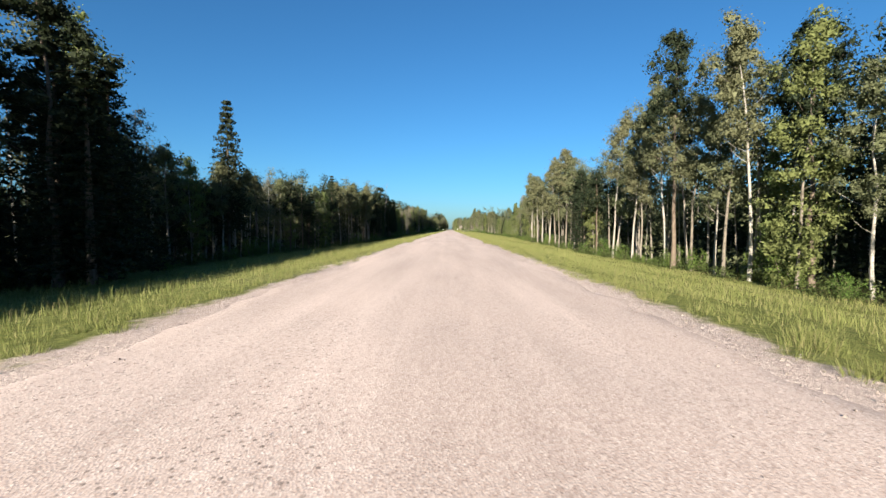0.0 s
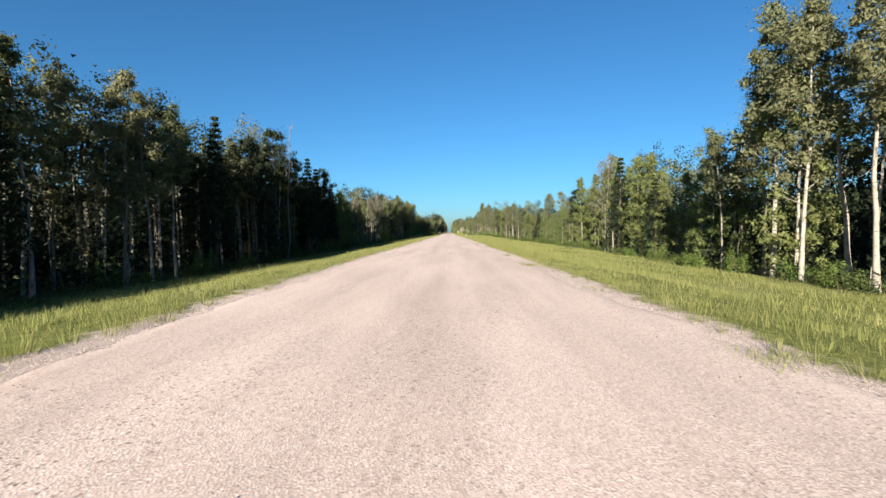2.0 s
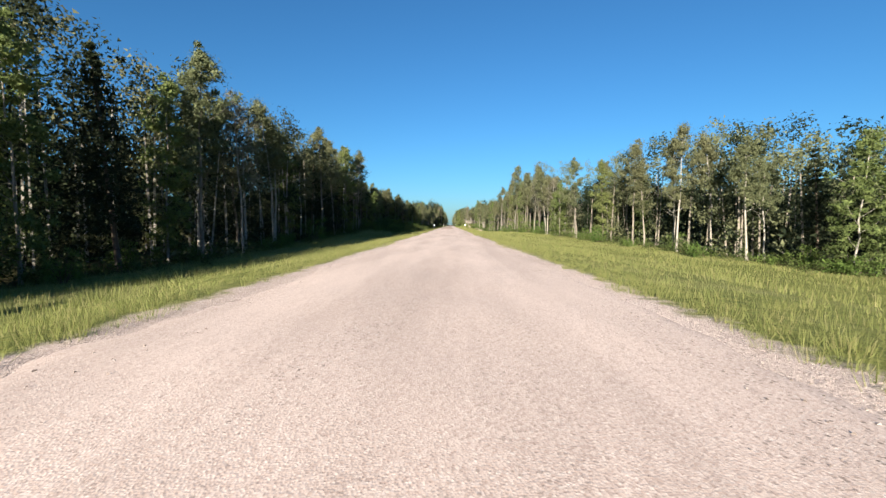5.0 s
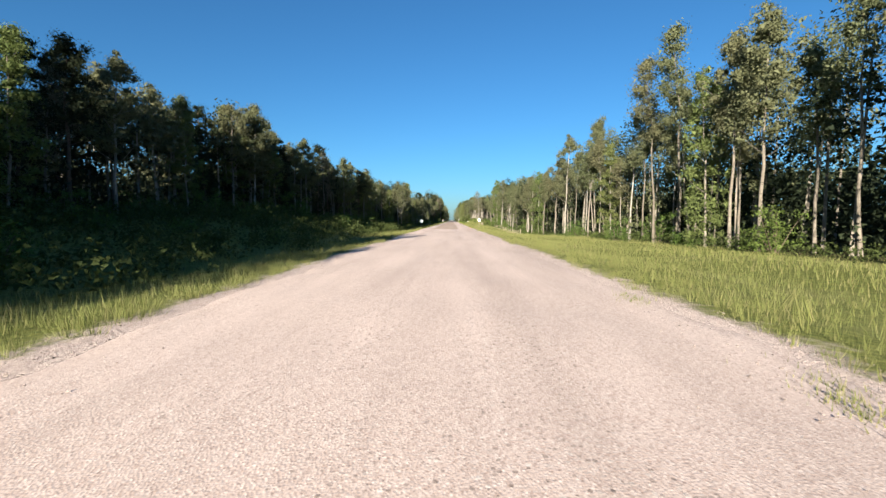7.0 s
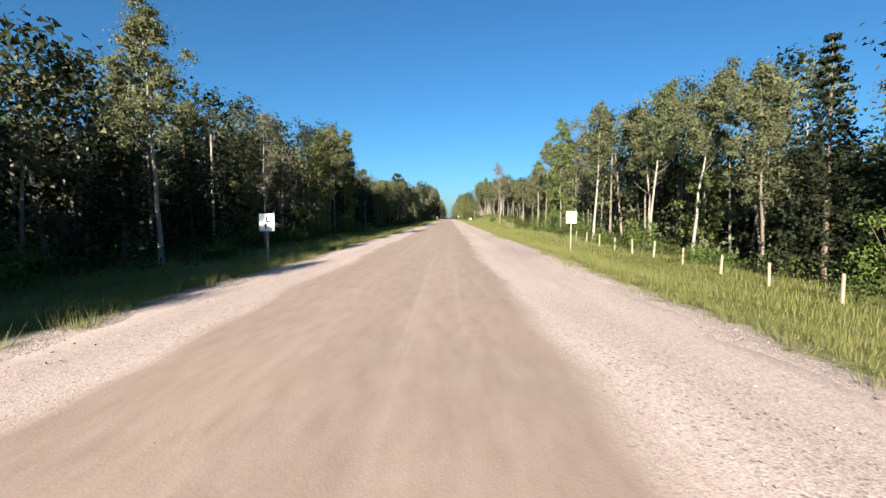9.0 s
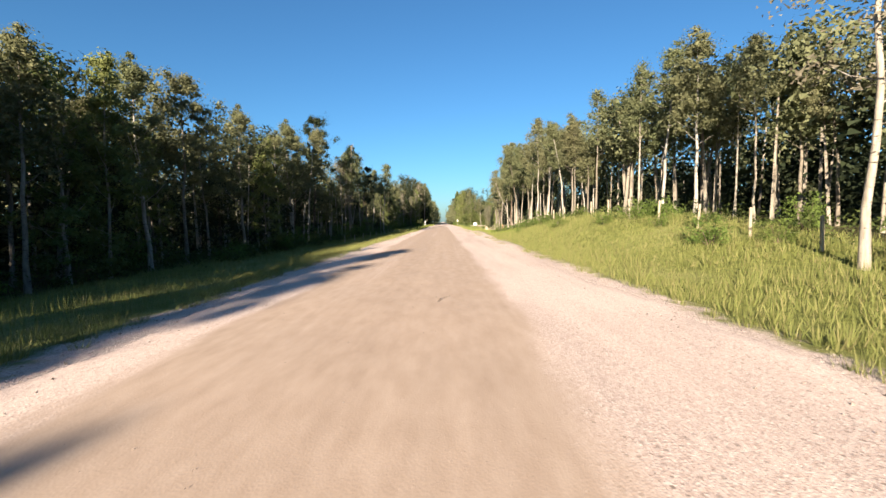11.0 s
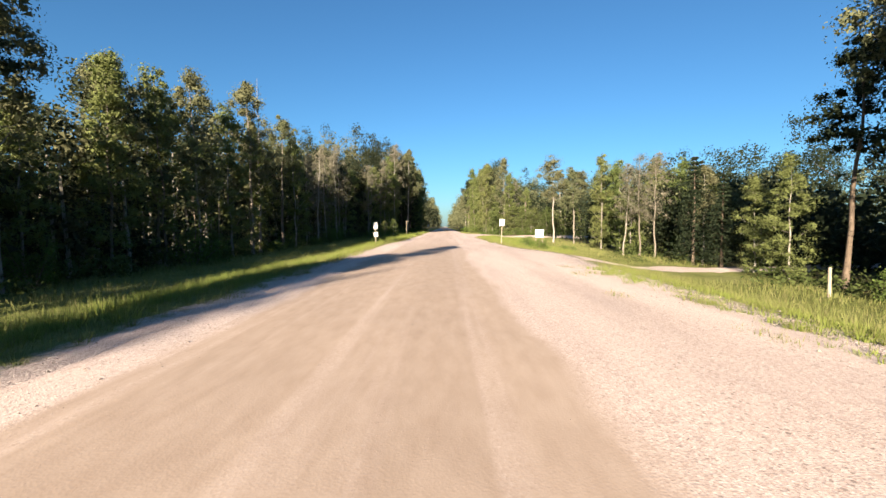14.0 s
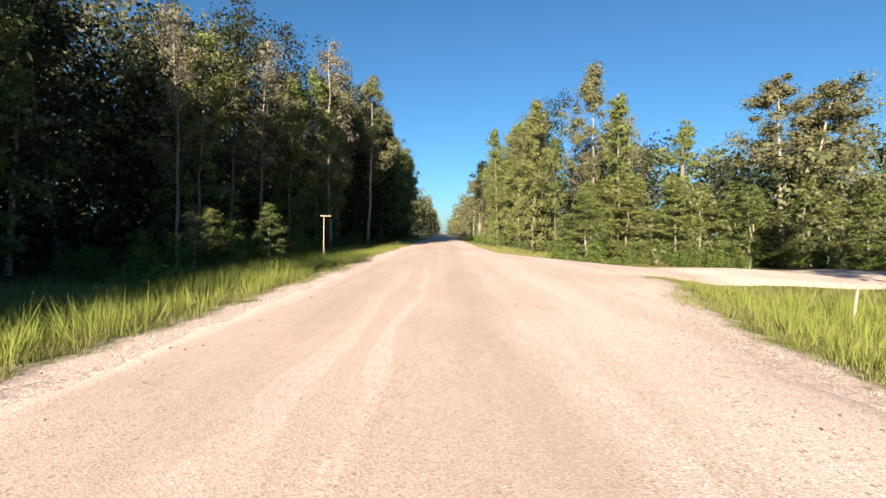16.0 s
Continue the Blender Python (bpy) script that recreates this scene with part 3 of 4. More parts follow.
RIGHT_A = [(-24.6, 15.8, "a"), (-6.4, 17.1, "a"), (8.8, 15.9, "a"), (15.9, 16, "a"), (24.1, 16, "y"), (27.8, 17.3, "a"), (30.5, 16.3, "a"), (34.5, 14.6, "a"),
          (37.2, 21.5, "n"), (43.7, 12.6, "a"), (45.8, 16.7, "a"), (52.9, 18.2, "a"), (57.8, 11.3, "n"), (60.1, 10.4, "y"), (61.6, 12.2, "n"), (64.2, 10.6, "s"), (67.4, 13.4, "n"),
          (69.2, 12.0, "s"), (70.9, 14.0, "a"), (76.4, 19, "a"), (80.7, 15.2, "a"), (83.3, 16.6, "a"), (86.1, 17.8, "a"), (89.3, 13.3, "a"), (91.9, 14.6, "a"), (95.2, 15.1, "a"),
          (97.5, 15.9, "a"), (103.5, 10.2, "a"), (116.9, 8.5, "s"), (120.5, 12.2, "y"), (123.1, 12.4, "y"), (130.2, 13.2, "s"), (133.6, 14.7, "p"),
          (135.7, 12.8, "y")]
RIGHT_B = [(138.3, 14.5, "p"), (146, 12.8, "y"), (150, 11, "n"), (153, 10, "y"), (154.9, 9, "p"), (160, 8.2, "y"), (165.7, 7.2, "y"), (171.7, 6.4, "y"),
          (176.1, 7.4, "y"), (178.3, 7.4, "y"), (182.8, 7.6, "s"), (190, 7.6, "y"), (195.4, 8.2, "y"), (203, 9, "a"), (211, 11.8, "a"), (218.2, 11.6, "a"), (224.7, 10.7, "y"),
          (231.3, 11.4, "a"), (238, 8.8, "y"), (240.5, 7.2, "y"), (242.4, 10, "p"), (244.6, 10.3, "a"), (246.6, 11.8, "a"), (250.9, 11.1, "p"),
          (254.7, 14.2, "a"), (261.9, 12.9, "a"), (264.3, 13.5, "a"), (266.7, 11.9, "y"), (269.8, 16.1, "a"), (273, 15.2, "a"), (275.5, 12.1, "a"),
          (277.6, 12.2, "a"), (282.3, 10.3, "y"), (284.6, 11.4, "a"), (287.8, 14.3, "a"), (289.8, 10.7, "a")]
RIGHT_C = [(291.8, 11.2, "a"), (294.3, 13.2, "a"), (296.8, 11.1, "a"), (300.6, 10.1, "a"), (303, 10, "y"), (308.5, 9.3, "a"), (309.8, 9.7, "a"),
          (312, 10.3, "a"), (318.2, 8.3, "a"), (322.6, 9.6, "a"), (326.5, 10.3, "a"), (334.7, 10.8, "a"), (344.7, 12.1, "y"), (352, 11, "a"), (358, 9, "a"),
          (364, 8.5, "a"), (371, 7.5, "a"), (379.5, 6.9, "a"), (382.2, 7.6, "a"), (384.4, 8.1, "a"), (386.2, 8, "a"), (390.7, 8.2, "a"), (393.4, 6.8, "a"),
          (394.7, 7.4, "a"), (396.3, 7.8, "a"), (400.9, 9.1, "a"), (403.8, 10.6, "a"), (412.1, 9.6, "a"), (415.1, 10.9, "a"), (418, 11.7, "a"),
          (427.4, 9.9, "n"), (430.3, 10.2, "a")]
RIGHT_D = [(435.1, 12.6, "a"), (438.9, 8.1, "a"), (440.8, 9.4, "n"), (444.4, 9.4, "a"), (449.6, 11.5, "a"), (455.6, 9.9, "a"), (458.6, 11.4, "a"),
          (461, 12.4, "a"), (464.7, 14.9, "a"), (469.5, 5, "y"), (471.4, 4.4, "y"), (473.8, 4.7, "s"), (475.7, 5.9, "s"), (490, 8.5, "y"), (499, 8.5, "a"),
          (512, 7.5, "y"), (525.2, 11.1, "y"), (528.7, 14.3, "a"), (537.6, 14.9, "y"), (554, 16, "y"), (607.7, 17.7, "y")]
rnd = random.Random(5)


def choose(y, right):
    r = rnd.random()
    if right:
        if 240 < y < 292 or 374 < y < 416:
            return rnd.choice(TALL) if r < 0.8 else rnd.choice((ASPENS[0], ASPENS[2], ASPENS[4]))
        if 420 < y < 437:
            return rnd.choice(PINES)
        if 416 <= y < 468:
            return rnd.choice(TALL) if r < 0.45 else rnd.choice(ASPENS) if r < 0.62 else rnd.choice(PINES)
        if 96 < y < 200 or 470 < y < 560:
            return rnd.choice(YOUNG) if r < 0.72 else rnd.choice(ASPENS) if r < 0.86 else rnd.choice(PALE + SPRUCES[:1])
        return rnd.choice(ASPENS) if r < 0.66 else rnd.choice(YOUNG) if r < 0.8 else rnd.choice(PALE) if r < 0.9 else rnd.choice(PINES + SPRUCES)
    if y > 480:
        return rnd.choice(YOUNG) if r < 0.5 else rnd.choice(SPRUCES) if r < 0.68 else rnd.choice(ASPENS)
    return rnd.choice(ASPENS) if r < 0.36 else rnd.choice(YOUNG) if r < 0.52 else rnd.choice(PALE) if r < 0.58 else rnd.choice(PINES + SPRUCES)


KINDS = {"a": ASPENS, "y": YOUNG, "p": PALE, "s": SPRUCES, "n": PINES, "d": DEAD}


def on_side_road(x, y):
    return x > 0 and abs(y - np.interp(x, [3, 10, 25, 60], [516.5, 515.5, 514.5, 510.0])) < np.interp(x, [3, 6, 10, 60], [8.0, 6.0, 4.9, 4.6])


def on_track(x, y):
    return x > 0 and abs(y - 471 - 0.25 * (x - 5)) < 2.2


for right, tables, wood in ((False, LEFT_A + LEFT_B + LEFT_C + LEFT_D, WOOD_LEFT), (True, RIGHT_A + RIGHT_B + RIGHT_C + RIGHT_D, WOOD_RIGHT)):
    sign = 1 if right else -1
    for y, tall, kind in tables:
        if y > 600 or (not right and 423 < y < 449):
            continue
        x = along(wood, y) + rnd.uniform(-0.2, 0.3) + (0.8 if right and 424 < y < 434 else 0.0)
        if not on_side_road(sign * x, y):
            pick = TALL + ASPENS[0:3:2] if kind == "a" and right and (240 < y < 292 or 374 < y < 416 or 432 < y < 466) else KINDS[kind]
            plant(rnd.choice(pick), sign * x, y, tall * (1.05 if not right and 450 < y < 506 else 0.96), turn=rnd.uniform(0, 6.28), tilt=(rnd.gauss(0, 0.02), rnd.gauss(0, 0.03)))
    y = -45.0
    while y < 600:
        y += rnd.uniform(1.0, 2.0) if right and 374 < y < 416 else rnd.uniform(2.6, 5.0)
        x = along(wood, y) + rnd.uniform(0.4, 2.8)
        if on_side_road(sign * x, y) or on_track(sign * x, y) or (right and 498 < y < 512):
            continue
        low = 0.56 if not right and 420 < y < 452 else 1.0
        x += 2.0 if right and 420 < y < 437 else 0.0
        plant(choose(y, right), sign * x, y, along(tables, y) * rnd.uniform(0.7, 0.96) * low, turn=rnd.uniform(0, 6.28), tilt=(rnd.gauss(0, 0.025), rnd.gauss(0, 0.04)))
    y = -20.0
    while y < 600:
        y += rnd.uniform(2.6, 5.5) if right and y < 200 else rnd.uniform(4.0, 8.5)
        x = along(wood, y) + rnd.uniform(-1.3, 1.2)
        if on_side_road(sign * x, y) or on_track(sign * x, y) or (right and (476 < y < 512 or 418 < y < 444)):
            continue
        z = rnd.uniform(0.3, 0.65) if right and 388 < y < 460 else rnd.uniform(0.6, 1.25)
        plant(rnd.choice(SHRUBS), sign * x, y, 12.0 * z, z, turn=rnd.uniform(0, 6.28))

# trees that stand out
plant(TALL[1], 23.1, 175.2, 12.0, 1.25, turn=1.5)
plant(TALL[0], 26.2, 173.2, 12.4, 1.2, turn=0.4)
plant(PALE[0], 8.6, 373.6, 10.2, 1.0, tilt=(0.0, -0.03), turn=1.0)
for j in range(8):
    z = rnd.uniform(0.3, 0.6)
    plant(rnd.choice(SHRUBS), rnd.uniform(5.8, 9.5), rnd.uniform(484, 493), 12.0 * z, z * 1.2, turn=rnd.uniform(0, 6.28))
plant(DEAD[1], 21.6, 132.6, 6.8, 0.9)
snag = tagged(new("tree_stump"), "tall broken-off pale dead trunk", "stump", "roadside wood")
stub = [(0.0, 0.0, -0.3), (0.03, 0.0, 1.0), (0.0, 0.04, 2.2), (0.02, 0.05, 2.75), (0.05, 0.07, 3.05)]
part("trunk", mesh_from("snag_trunk", *tube(stub, [0.13, 0.10, 0.085, 0.07, 0.02], 8), M_DEAD_WOOD, True), snag)
part("branch", mesh_from("snag_branch", *tube([(0.05, 0, 1.7), (0.4, 0.1, 2.0), (0.55, 0.15, 2.35)], [0.03, 0.02, 0.006], 5), M_DEAD_WOOD, True), snag)
snag.location = (21.6, 129.8, float(land(21.6, 129.8)[0]))
part("trunk", bpy.data.meshes["snag_trunk"], snag_b := tagged(new("tree_stump"), "short broken-off pale dead trunk", "stump", "roadside wood"))
snag_b.matrix_basis = Matrix.LocRotScale((16.5, 286.0, float(land(16.5, 286.0)[0])), Euler((0, 0.03, 2.0)), (0.9, 0.9, 0.8))
plant(DEAD[1], 11.2, 431.6, 8.4, 1.6, tilt=(0.1, -0.4))
plant(PINES[0], -13.3, 409.6, 13.2, 1.1, turn=1.4)
# an open stand of tall trees with bare trunks over a low wood
for master, x, y, tall, wide, turn, tilt in ((DEAD[1], -13.2, 425.7, 13.2, 1.7, 1.0, (0.0, 0.04)), (TALL[0], -13.3, 427.0, 12.4, 1.25, 0.3, (0, 0)), (PINES[1], -13.6, 429.2, 13.4, 0.85, 3.0, (0, 0)),
                                             (TALL[2], -12.8, 431.0, 12.6, 1.2, 2.0, (0, 0.02)), (PINES[0], -13.2, 433.4, 11.4, 0.8, 1.0, (0.0, 0.16)), (PINES[1], -12.6, 435.0, 9.6, 0.7, 5.0, (0, 0.05)),
                                             (TALL[1], -11.9, 438.0, 11.4, 1.2, 4.0, (0, -0.02)), (TALL[0], -10.6, 441.6, 12.6, 1.15, 5.0, (0, 0.0)), (TALL[2], -11.4, 443.0, 9.2, 0.9, 1.0, (0, 0.0))):
    plant(master, x, y, tall, wide, turn, tilt)
plant(SPRUCES[1], -20.0, 38.3, 14.3, 1.35)
plant(PINES[1], -17.4, 18.6, 13.2, 1.4, turn=1.0)
for x, y, tall, wide in ((-16.2, 19.0, 9.5, 1.5), (-17.0, 21.2, 11.0, 1.4), (-18.6, 20.0, 12.6, 1.6), (-19.4, 23.0, 11.5, 1.5)):
    plant(SPRUCES[0], x, y, tall, wide, turn=x)
plant(ASPENS[3], -21.0, 288.0, 12.0, turn=2.0)
# extra conifers added inside the left wood to shade the edge trees further on
inner = random.Random(8)
for j in range(40):
    y = inner.uniform(112, 150)
    plant(inner.choice(SPRUCES + PINES), -float(along(WOOD_LEFT, y)) - inner.uniform(2.5, 9.0), y, inner.uniform(9.5, 11.5), turn=inner.uniform(0, 6.28))
for j in range(12):
    y = rnd.uniform(234, 249)
    plant(rnd.choice(TALL + PALE + ASPENS[:1]), -max(rnd.uniform(18.5, 25), 0.78 * (y - 222)), y, rnd.uniform(12.4, 13.6), turn=rnd.uniform(0, 6.28))
for j in range(30):
    y = rnd.uniform(242, 284)
    plant(rnd.choice(ASPENS + PINES), -float(along(WOOD_LEFT, y)) - rnd.uniform(0.3, 5.0), y, rnd.uniform(6.4, 8.2), turn=rnd.uniform(0, 6.28))
plant(ASPENS[1], 15.2, 467.6, 12.5, tilt=(0.0, -0.24), turn=1.0)
plant(ASPENS[3], 16.4, 467.0, 14.0, tilt=(0.02, -0.26), turn=2.5)
plant(PALE[1], 14.4, 466.8, 10.5, tilt=(0.0, -0.15), turn=4.0)
plant(ASPENS[0], -12.8, 465.4, 10.0, turn=0.5)
plant(PINES[0], -12.6, 463.6, 11.0, turn=2.0)
plant(TALL[2], 11.8, 499.8, 9.4, 1.3, turn=2.0)
plant(ASPENS[1], 18.6, 522.0, 10.4, 1.25, turn=0.6)
plant(ASPENS[4], 20.6, 522.6, 10.8, 1.25, turn=2.2)
plant(ASPENS[3], 22.2, 523.4, 9.6, 1.2, turn=4.0)
snag_c = tagged(new("tree_stump"), "tall pale broken dead trunk among young trees", "stump", "roadside wood")
part("trunk", bpy.data.meshes["snag_trunk"], snag_c)
snag_c.matrix_basis = Matrix.LocRotScale((12.9, 521.6, float(land(12.9, 521.6)[0])), Euler((0, -0.03, 1.0)), (1.1, 1.1, 2.15))
for x, y, tall in ((14.6, 482.0, 5.2), (16.2, 484.5, 6.0), (17.8, 483.0, 5.6), (19.5, 486.0, 7.0), (17.0, 488.0, 7.4)):
    plant(SPRUCES[0], x, y, tall, 0.75, turn=x)
plant(PALE[0], 11.4, 480.6, 6.0, tilt=(0, 0.10))
plant(PALE[1], 11.9, 479.4, 6.6, tilt=(0.02, 0.06), turn=2.0)
plant(PALE[0], 12.6, 478.9, 6.4, tilt=(0, 0.12), turn=4.0)
plant(YOUNG[0], 12.2, 481.4, 4.6, 0.6, turn=4.0)
for j in range(16):
    z = rnd.uniform(0.6, 1.15)
    plant(rnd.choice(SHRUBS), -rnd.uniform(8.0, 10.5), rnd.uniform(507, 524), 12.0 * z, z * 1.1, turn=rnd.uniform(0, 6.28))
plant(YOUNG[2], -8.6, 514.0, 2.4, 0.4, turn=1.0)
plant(YOUNG[0], -7.6, 517.0, 2.8, 0.42, turn=2.0)
plant(PALE[1], -8.2, 512.4, 2.2, 0.35)
plant(DEAD[0], -13.5, 484.5, 12.5)
for j in range(16):
    x = 8.0 + 1.9 * j + rnd.uniform(-0.6, 0.6)
    for back in (0.0, 1.7):
        plant(rnd.choice(YOUNG), x + 0.5 * back, 520.8 - 0.03 * j + back + rnd.uniform(0.0, 1.2), rnd.uniform(3.9, 4.8) + (1.6 if j > 8 else 0) + 0.4 * back, 0.8, turn=rnd.uniform(0, 6.28))
for j in range(26):
    z = rnd.uniform(0.4, 0.8)
    plant(rnd.choice(SHRUBS), 6.5 + 1.0 * j + rnd.uniform(-0.4, 0.4), 519.8 + 0.02 * j + rnd.uniform(0, 1.2), 12.0 * z, z * 1.3, turn=rnd.uniform(0, 6.28))
for j in range(46):
    z = rnd.uniform(0.3, 0.75)
    plant(rnd.choice(SHRUBS), -rnd.uniform(7.5, 17.0), rnd.uniform(236, 296), 12.0 * z, z * 1.2, turn=rnd.uniform(0, 6.28))
for j in range(30):
    z = rnd.uniform(0.22, 0.5)
    y = rnd.uniform(372, 414)
    plant(rnd.choice(SHRUBS), along(WOOD_RIGHT, y) + rnd.uniform(-3.4, 0.3), y, 12.0 * z, z * 1.3, turn=rnd.uniform(0, 6.28))
for ob in MASTERS:
    if ob not in used:
        for o in (*ob.children, ob):
            bpy.data.objects.remove(o)


# the depth of the wood behind its edge: simpler trees past counting
def woodland(seed, sign, tables, wood, number):
    rng = np.random.default_rng(seed)
    quads, dark, stems = [], [], []
    for j in range(number + (150 if sign < 0 else 0)):
        # trees below y = 5 stay unseen behind the start, kept for their shadows
        y = rng.uniform(-30, 610) if j < number else rng.uniform(490, 560)
        off = 1.2 + rng.exponential(6.5)
        x = sign * (along(wood, y) + off)
        if on_side_road(x, y) or (on_track(x, y) and off < 14) or (sign > 0 and 498 < y < 512 and x < 23):
            continue
        z = float(land(x, y)[0]) - 0.1
        tall = along(tables, y) * rng.uniform(0.68, 0.96) * (1 + (0.022 if sign > 0 else 0.03) * min(off, 9))
        if sign < 0 and 405 < y < 466:
            tall *= 0.9 if y < 420 else 0.55 if y < 437 else 0.36 if y < 447 else 0.85
        if sign < 0 and 226 < y < 262:
            tall *= 0.7
        if sign < 0 and 146 < y < 168:
            tall *= 0.84
        if sign > 0 and 228 < y < 254:
            tall *= 0.74
        if sign > 0 and 474 < y < 560 and x > 12:
            tall = min(tall, 1.6 + 0.2 * (y - (465 if y < 506 else 498)))
        bare = rng.uniform(0.4, 0.55) if sign > 0 and 374 < y < 462 else rng.uniform(0.12, 0.4)
        n = 14
        u = np.concatenate([rng.uniform(0, 1, n - 3), [0.82, 0.92, 1.0]])
        out = (0.5 + 1.3 * np.sin(np.pi * (0.12 + 0.8 * u))) * np.sqrt(rng.uniform(0.05, 1, n)) * 1.0
        ang = rng.uniform(0, 6.283, n)
        c = np.stack([x + np.cos(ang) * out, y + np.sin(ang) * out, z + tall * (bare + (1 - bare) * 0.96 * u)], 1)
        # more trees get the shade-dark colour where the wood's inside is blackest
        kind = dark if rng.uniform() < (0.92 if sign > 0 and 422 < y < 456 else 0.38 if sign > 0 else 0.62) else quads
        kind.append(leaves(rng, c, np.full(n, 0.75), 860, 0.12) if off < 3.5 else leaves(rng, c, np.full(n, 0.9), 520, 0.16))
        r = 0.07 + 0.06 * rng.uniform()
        lx, ly = rng.normal(0, 0.3, 2)
        for a in range(4):
            a0, a1 = 1.5708 * a, 1.5708 * (a + 1)
            stem4 = ([(x + r * math.cos(a0), y + r * math.sin(a0), z), (x + r * math.cos(a1), y + r * math.sin(a1), z),
                          (x + lx + 0.4 * r * math.cos(a1), y + ly + 0.4 * r * math.sin(a1), z + 0.72 * tall), (x + lx + 0.4 * r * math.cos(a0), y + ly + 0.4 * r * math.sin(a0), z + 0.72 * tall)])
            if y < 512:
                stems += [stem4[:3], [stem4[0], stem4[2], stem4[3]]]
        # undergrowth at its foot
        if rng.uniform() < (0.3 if sign > 0 and 374 < y < 462 else 0.75):
            c = np.stack([x + rng.normal(0, 0.9, 5), y + rng.normal(0, 0.9, 5), z + rng.uniform(0.2, 2.0, 5)], 1)
            kind.append(leaves(rng, c, np.full(5, 0.8), 110, 0.17))
    if sign > 0:
        for j in range(150):
            x, y = 12 + 48 * rng.uniform(), rng.choice((rng.uniform(520.5, 536), rng.uniform(484, 503)))
            if y < 505 and x < 17:
                continue
            z = float(land(x, y)[0]) - 0.1
            tall = rng.uniform(6, 8.5) * (0.62 if y > 506 and x < 20 else 1.0) + (2.5 if x > 24 else 0)
            c = np.stack([x + rng.normal(0, 0.9, 12), y + rng.normal(0, 0.9, 12), z + tall * rng.uniform(0.08, 0.95, 12)], 1)
            (dark if y < 506 else quads).append(leaves(rng, c, np.full(12, 0.8), 900, 0.115))
    # still deeper, only masses of foliage show between trunks, coloured near black as shade
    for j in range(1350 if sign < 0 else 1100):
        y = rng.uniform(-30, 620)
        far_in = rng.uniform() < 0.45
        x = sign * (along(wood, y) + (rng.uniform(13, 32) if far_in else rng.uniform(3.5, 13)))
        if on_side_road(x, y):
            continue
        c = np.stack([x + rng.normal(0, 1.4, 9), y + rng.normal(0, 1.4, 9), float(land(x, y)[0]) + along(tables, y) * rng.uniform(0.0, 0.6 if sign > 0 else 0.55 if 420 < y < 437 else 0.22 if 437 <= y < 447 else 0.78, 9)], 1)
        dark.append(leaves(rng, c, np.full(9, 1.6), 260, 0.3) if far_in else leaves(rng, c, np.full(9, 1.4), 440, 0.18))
    # the far back shuts out the sky between the trunks, its shade in the colour
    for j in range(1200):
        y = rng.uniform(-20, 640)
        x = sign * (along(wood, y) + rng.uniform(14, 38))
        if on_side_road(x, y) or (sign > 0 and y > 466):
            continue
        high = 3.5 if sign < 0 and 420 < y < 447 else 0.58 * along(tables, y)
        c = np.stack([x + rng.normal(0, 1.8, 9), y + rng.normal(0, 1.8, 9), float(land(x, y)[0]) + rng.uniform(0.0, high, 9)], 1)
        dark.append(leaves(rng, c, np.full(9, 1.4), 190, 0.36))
    leaf, shade_leaf, stem = np.concatenate(quads), np.concatenate(dark), np.array(stems)
    me = soup("woodland", np.concatenate([leaf, stem, shade_leaf]), 3, M_ASPEN_LEAF)
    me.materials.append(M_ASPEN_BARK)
    me.materials.append(M_SHADE_NEEDLE)
    index = np.repeat(np.array([0, 1, 2], np.int32), [len(leaf), len(stem), len(shade_leaf)])
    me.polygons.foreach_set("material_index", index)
    tagged(new("woodland", me), "dense wood of aspen and conifers behind the roadside trees, inner shade put into dark foliage colour", "trees", kind="stuff")


woodland(201, -1, LEFT_A + LEFT_B + LEFT_C + LEFT_D, WOOD_LEFT, 1050)
woodland(202, 1, RIGHT_A + RIGHT_B + RIGHT_C + RIGHT_D, WOOD_RIGHT, 800)

# low growth along the foot of the wood, and over the shaded bank
ug = np.random.default_rng(17)
quads = []
for side, wood, edge in ((-1, WOOD_LEFT, EDGE_LEFT), (1, WOOD_RIGHT, EDGE_RIGHT)):
    for j in range(2500 if side < 0 else 1700):
        if side < 0 and j >= 1700:
            y = ug.uniform(240, 299)
            x = float(along(edge, y)) + 2.2 + (float(along(wood, y)) - float(along(edge, y)) - 1.5) * ug.uniform() ** 0.7
        else:
            y = ug.uniform(-5, 545)
            x = float(along(wood, y)) + ug.normal(0.2, 1.2)
        if on_side_road(side * x, y) or on_track(side * x, y) or (side > 0 and (484 < y < 520 and x < 30 or 420 < y < 444)):
            continue
        low = 0.55 if side > 0 and 374 < y < 470 else 1.0
        wide, tall = ug.uniform(0.3, 0.75), ug.uniform(0.25, 1.0) * low
        c = np.stack([side * x + ug.normal(0, wide * 0.6, 4), y + ug.normal(0, wide * 0.6, 4), float(land(side * x, y)[0]) + tall * ug.uniform(0.15, 0.9, 4)], 1)
        quads.append(leaves(ug, c, np.full(4, 0.34 * (0.6 + wide)), 64, 0.075))
tagged(new("undergrowth", soup("undergrowth", np.concatenate(quads), 3, M_UNDERGROWTH)), "low leafy undergrowth along the foot of the wood", "undergrowth", kind="stuff")

# far woods that close the view along the road, past all that can be told apart
far = np.random.default_rng(9)
quads = []
